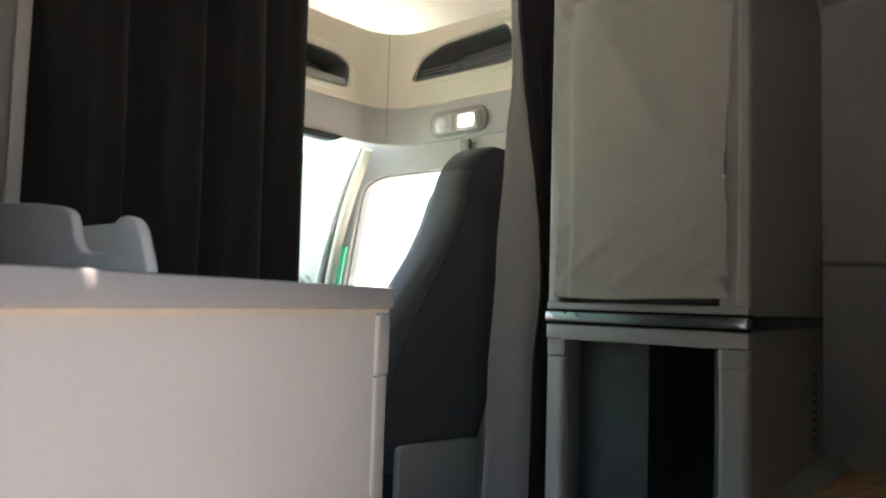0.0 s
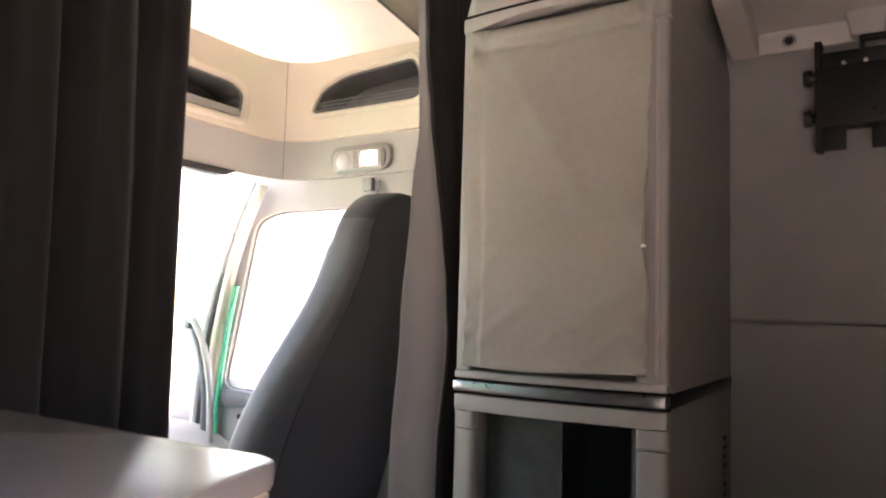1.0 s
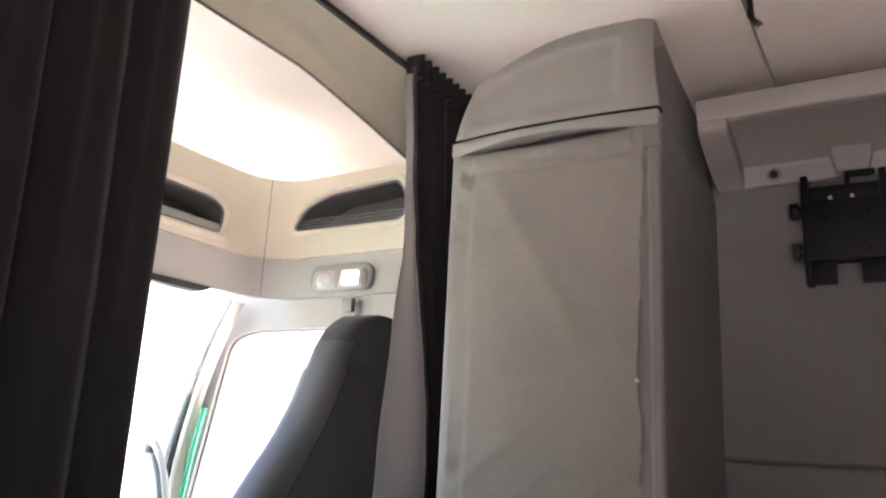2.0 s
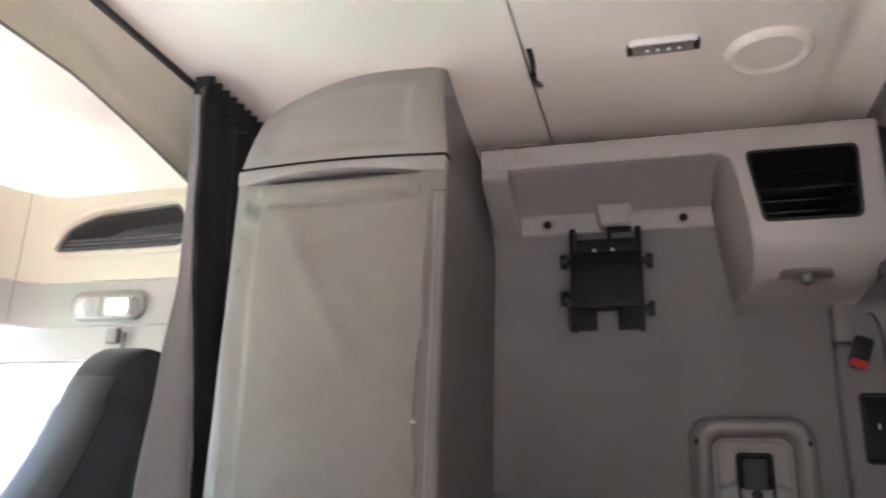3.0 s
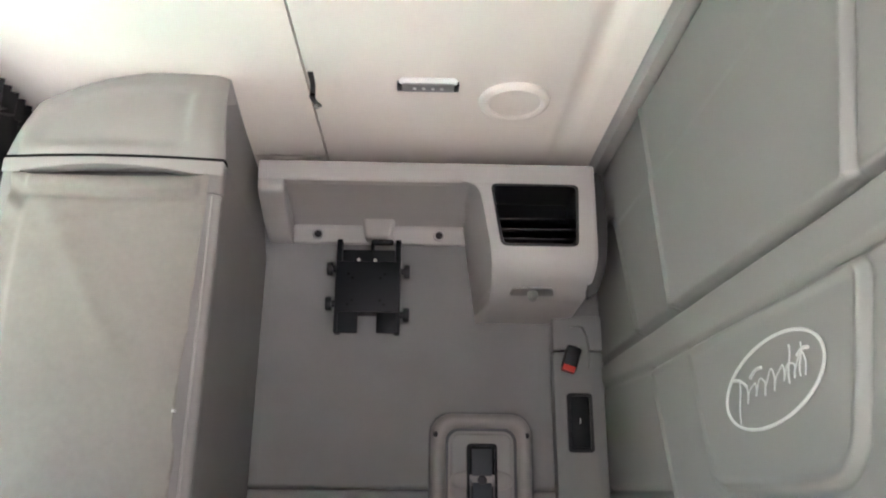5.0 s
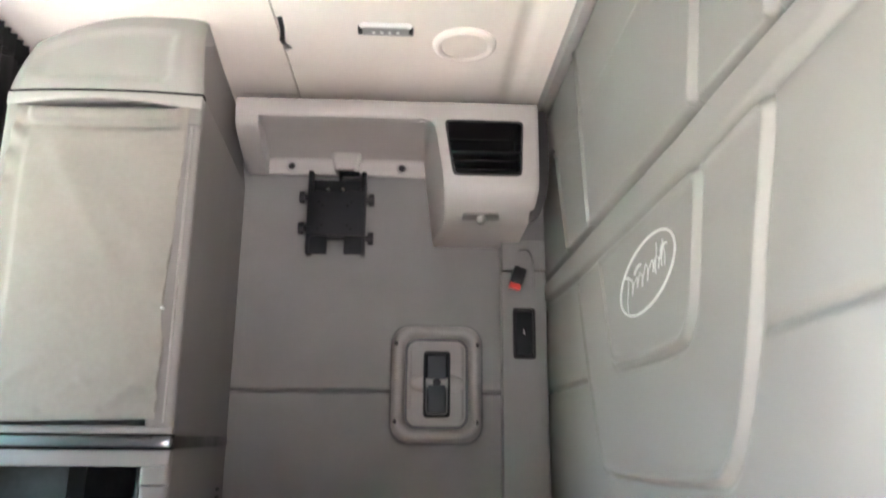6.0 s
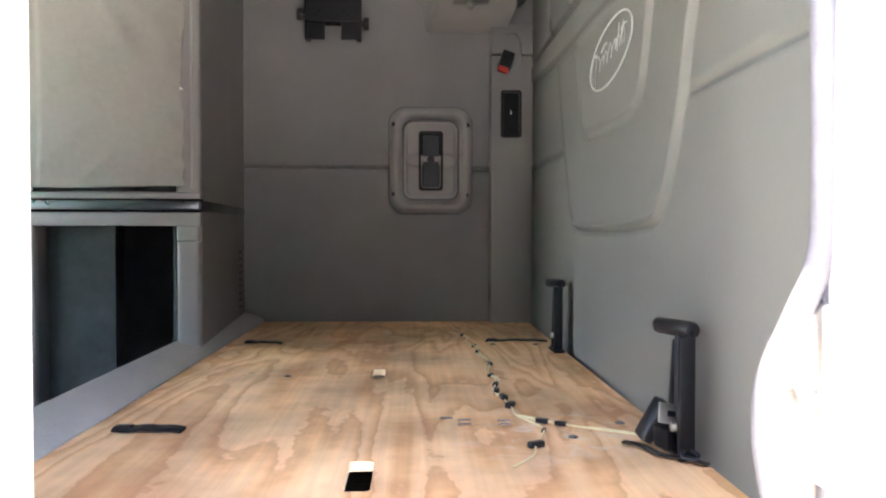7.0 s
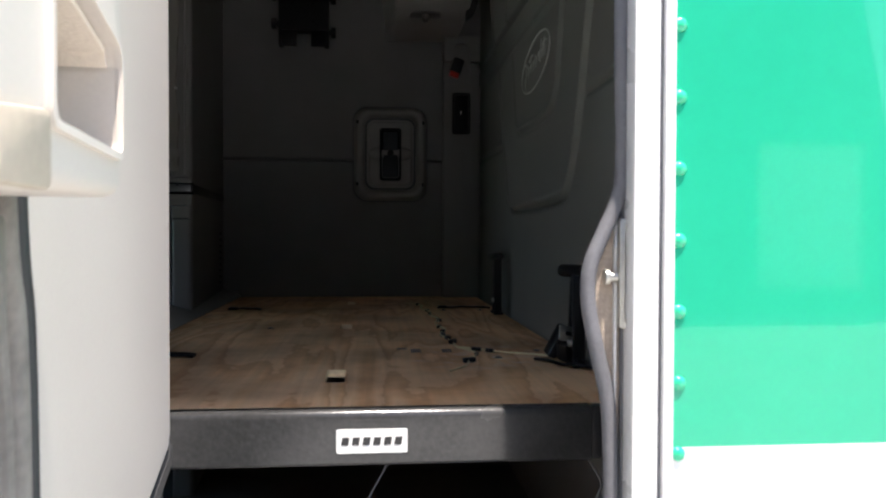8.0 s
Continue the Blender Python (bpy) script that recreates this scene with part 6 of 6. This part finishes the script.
fk = part("front_pocket", ring_frame(soft_poly(FRONT_POCKET, 0.03), soft_poly([(1.705, 2.747), (1.715, 2.822), (1.665, 2.843), (0.957, 2.863), (0.957, 2.747)], 0.027), "x", -2.18, -2.054), M["pocket"], header, "grey storage pocket")
part("pocket_back", prism([(0.9, 2.73), (1.74, 2.73), (1.74, 2.88), (0.9, 2.88)], "x", -2.186, -2.18), M["pocket"], fk)
part("pocket_lip", prism([(0.95, 2.742), (1.712, 2.742), (1.70, 2.768), (0.95, 2.768)], "x", -2.056, -2.046, 0.003), M["frame"], fk)

dome = thing("dome_lamp", (-1.71, 1.93, 2.61), "oval cab dome lamp with one side lit", "lamp")
part("base", prism(rounded(-1.835, -1.585, 2.572, 2.660, 0.036, 8), "y", 1.914, 1.934, 0.006, seg=3), M["frame"], dome)
part("housing", prism(rounded(-1.812, -1.600, 2.576, 2.640, 0.020, 8), "y", 1.902, 1.916, 0.004, seg=3), M["pale"], dome)
part("divider", box(-1.7215, -1.6995, 1.896, 1.904, 2.580, 2.636, 0.003), M["frame"], dome)
part("spot", lathe([(0.029, 0), (0.028, 0.006), (0.022, 0.014), (0.012, 0.020), (0.003, 0.022)], (-1.765, 1.902, 2.606), (0, -1, 0), 24), M["lens"], dome)
part("lit_lens", prism(rounded(-1.690, -1.628, 2.588, 2.630, 0.006), "y", 1.899, 1.903, 0.0015), M["lit"], dome, "glowing warm lamp lens")
part("end_cap", box(-1.622, -1.604, 1.898, 1.903, 2.584, 2.634, 0.002), M["frame"], dome)

# passenger side: wall with a door window, pillar, belt
side_wall = solid("wall_cab_far", box(-2.62, -1.14, 1.95, 2.0, 1.08, 2.60), M["pale"], "pale grey cab side with a door window", "wall", "structure")
WIN = [(-2.33, 1.83), (-1.50, 1.83), (-1.47, 2.40), (-1.53, 2.462), (-2.10, 2.462), (-2.20, 2.43)]
carve(side_wall, prism(soft_poly(WIN, 0.06), "y", 1.8, 2.2))
win = thing("window_cab_far", (-1.8, 1.97, 1.83), "side window of the cab with pale rounded surround", "window", kind="structure")
part("window_frame", ring_frame(soft_poly([(-2.352, 1.812), (-1.48, 1.812), (-1.45, 2.41), (-1.52, 2.482), (-2.11, 2.482), (-2.215, 2.447)], 0.066), soft_poly(WIN, 0.06), "y", 1.941, 1.952), M["pale"], win)
# gasket coloured pale, as the window's glare would wash it out
part("gasket", ring_frame(soft_poly(WIN, 0.06), soft_poly([(-2.323, 1.835), (-1.506, 1.835), (-1.476, 2.398), (-1.533, 2.456), (-2.098, 2.456), (-2.195, 2.425)], 0.055), "y", 1.955, 1.985), M["frame"], win)
g = part("pane", prism(soft_poly([(-2.318, 1.840), (-1.510, 1.840), (-1.480, 2.398), (-1.534, 2.452), (-2.096, 2.452), (-2.192, 2.422)], 0.055), "y", 1.970, 1.974), M["glass"], win)
g.visible_shadow = False
part("sill_block", box(-2.30, -1.32, 1.915, 1.950, 1.775, 1.828, 0.008), M["rubber"], win, "dark grey padded window sill")
part("lock_knob", cyl((-2.235, 1.947, 1.738), (-2.235, 1.938, 1.738), 0.010, n=14), M["dark"], win)

belt = thing("belt_anchor", (-1.68, 1.92, 2.50), "grey seat belt anchor and strap by the door", "seat belt")
part("anchor", box(-1.705, -1.665, 1.926, 1.948, 2.508, 2.552, 0.005), M["frame"], belt)
part("belt", sheet(lambda u, v: (-1.655 + 0.016 * u, 1.935, 2.54 - 1.0 * v), 1, 12, (0, 0.002, 0)), M["rubber"], belt)

pillar = thing("windscreen_pillar", (-2.36, 1.9, 1.2), "curved windscreen pillar with green and dark edges", "pillar", kind="structure")
for off, mname, r, nm in ((0.0, "tan", 0.020, "trim_strip"), (-0.040, "blackrubber", 0.012, "pillar_seal"), (-0.070, "whitepaint", 0.013, "pillar_edge"), (0.048, "greenpaint", 0.011, "green_edge")):
    line = smooth_path([(-2.13 + off * 0.6, 1.90, 2.56), (-2.24 + off * 0.8, 1.91, 2.36), (-2.33 + off, 1.92, 2.10), (-2.37 + off, 1.92, 1.85), (-2.385 + off, 1.92, 1.60), (-2.39 + off, 1.92, 1.15)], 8)
    part(nm, tube([q for q in line if nm != "green_edge" or q.z < 2.20], r, 10), M[mname], pillar)

grab = thing("grab_handle", (-2.33, 1.87, 1.62), "pale curved grab handle beside the windscreen pillar", "grab handle")
part("handle", tube(smooth_path([(-2.440, 1.868, 2.060), (-2.425, 1.862, 2.073), (-2.400, 1.86, 2.060), (-2.347, 1.86, 1.985), (-2.305, 1.86, 1.852), (-2.290, 1.86, 1.700), (-2.288, 1.86, 1.60)], 6), 0.012, 12, up=(0, 1, 0)), M["pale"], grab)
part("backing_strip", tube(smooth_path([(-2.452, 1.90, 2.04), (-2.405, 1.90, 1.95), (-2.372, 1.90, 1.82), (-2.362, 1.90, 1.60)], 6), 0.016, 10, up=(0, 1, 0)), M["rubber"], grab, "dark grey backing strip")
part("end_cap", box(-2.455, -2.425, 1.852, 1.892, 2.040, 2.078, 0.008), M["rubber"], grab)

# windscreen: header, glass and dash
ws = thing("windscreen", (-2.4, 1.0, 1.7), "wide bright windscreen of the cab", "window", kind="structure")
glass_line = [(-2.10, 2.56), (-2.106, 2.56), (-2.566, 1.72), (-2.56, 1.72)]
g = part("pane", prism(glass_line, "y", 0.10, 1.90), M["glass"], ws)
g.visible_shadow = False
# dark strip draws the shade line below the front header
part("header_shade_strip", prism(soft_poly([(0.4, 2.540), (1.66, 2.540), (1.70, 2.561), (0.4, 2.561)], 0.006), "x", -2.09, -2.04, 0.004), M["dark"], ws, "dark strip for the shade line under the front header")
solid("dashboard", prism(soft_poly([(-2.75, 1.08), (-2.16, 1.08), (-2.12, 1.45), (-2.20, 1.62), (-2.40, 1.70), (-2.75, 1.70)], 0.05), "y", 0.06, 1.93), M["pale"], "grey moulded dashboard under the windscreen", "dashboard")
# hood is out of view, added to bounce sunlight up through the windscreen
hood = thing("hood", (-3.4, 1.0, 0.9), "green painted hood, out of view, bouncing sunlight into the cab", "hood")
part("hood_top", sheet(lambda u, v: (-2.76 - 1.5 * u, 0.25 + 1.6 * v, 1.66 - 0.14 * u * u - 0.25 * abs(2 * v - 1) ** 3), 12, 16, (0, 0, -0.03)), M["greenpaint"], hood)
part("grille_front", box(-4.34, -4.27, 0.3, 1.8, 0.7, 1.35, 0.03), M["chrome"], hood, "bright metal radiator grille")
solid("wall_front", box(-2.75, -2.70, 0.03, 2.0, 0.6, 1.70), M["greenpaint"], "green front cowl of the cab", "wall", "structure")

# passenger seat


def seat_half(z):
    pts = [(1.50, 0.30), (1.75, 0.30), (1.85, 0.285), (1.95, 0.250), (2.05, 0.200), (2.13, 0.160), (2.20, 0.137), (2.27, 0.128), (2.34, 0.122), (2.385, 0.105), (2.415, 0.075), (2.437, 0.03)]
    for (a, p), (b, q) in zip(pts, pts[1:]):
        if z <= b:
            t = max(0, (z - a) / (b - a))
            return p + (q - p) * t
    return pts[-1][1]


seat = thing("passenger_seat", (-1.6, 1.60, 1.08), "high-backed dark grey truck seat seen from behind", "seat")


def seat_ring(z, n=28):
    h, thick = seat_half(z), 0.075 if z < 2.3 else 0.062
    xc = -1.40 - 0.26 * (2.42 - z) / 0.85
    out = []
    for k in range(n):
        a = 2 * math.pi * k / n
        c, s = math.cos(a), math.sin(a)
        out.append((xc + thick * math.copysign(abs(c) ** 0.55, c), 1.655 + (h if s < 0 else h + 0.02) * math.copysign(abs(s) ** 0.6, s), z))
    return out


SEAT_ROWS = [seat_ring(1.50 + 0.935 * k / 50, 56) for k in range(51)]


def seat_part(bolster):
    """The backrest's skin, or the strip of it that is the side bolster."""
    bm = bmesh.new()
    rows = [[bm.verts.new(p) for p in row] for row in SEAT_ROWS]
    for j, (a, b) in enumerate(zip(rows, rows[1:])):
        for k in range(56):
            if (33 <= k < 51 and j < 46) == bolster:
                bm.faces.new((a[k], a[(k + 1) % 56], b[(k + 1) % 56], b[k]))
    if not bolster:
        bm.faces.new(rows[0][::-1])
        bm.faces.new(rows[-1])
    bmesh.ops.delete(bm, geom=[v for v in bm.verts if not v.link_faces], context="VERTS")
    return bm


part("backrest", seat_part(False), M["seat"], seat, angle=80)
# the bolster's lighter grey stands for window glare along the seat's edge
part("side_bolster", seat_part(True), M["seatside"], seat, "side bolster in lighter grey for the window haze", angle=80)
part("back_seam", tube([SEAT_ROWS[j][51] for j in range(0, 47, 2)], 0.0018, 6, up=(1, 0, 0)), M["dark"], seat)
part("cushion", box(-2.12, -1.62, 1.33, 1.88, 1.40, 1.56, 0.05, seg=4), M["seat"], seat)
part("lower_cover", prism(soft_poly([(1.500, 1.10), (1.500, 1.575), (1.515, 1.588), (1.86, 1.575), (1.86, 1.10)], 0.012), "x", -1.560, -1.535, 0.004), M["frame"], seat, "pale grey lower back cover")
part("pedestal", box(-2.02, -1.66, 1.42, 1.80, 1.08, 1.40, 0.02), M["dark"], seat)
part("recline_cover", box(-1.74, -1.60, 1.305, 1.335, 1.44, 1.66, 0.012), M["dark"], seat)
part("armrest", turned(box(-0.16, 0.05, -0.028, 0.028, -0.03, 0.03, 0.02, seg=4), Matrix.Translation((-1.66, 1.285, 1.70)) @ pose(0, 0, 0, 0, -70, 0)), M["seatside"], seat, "folded grey armrest")
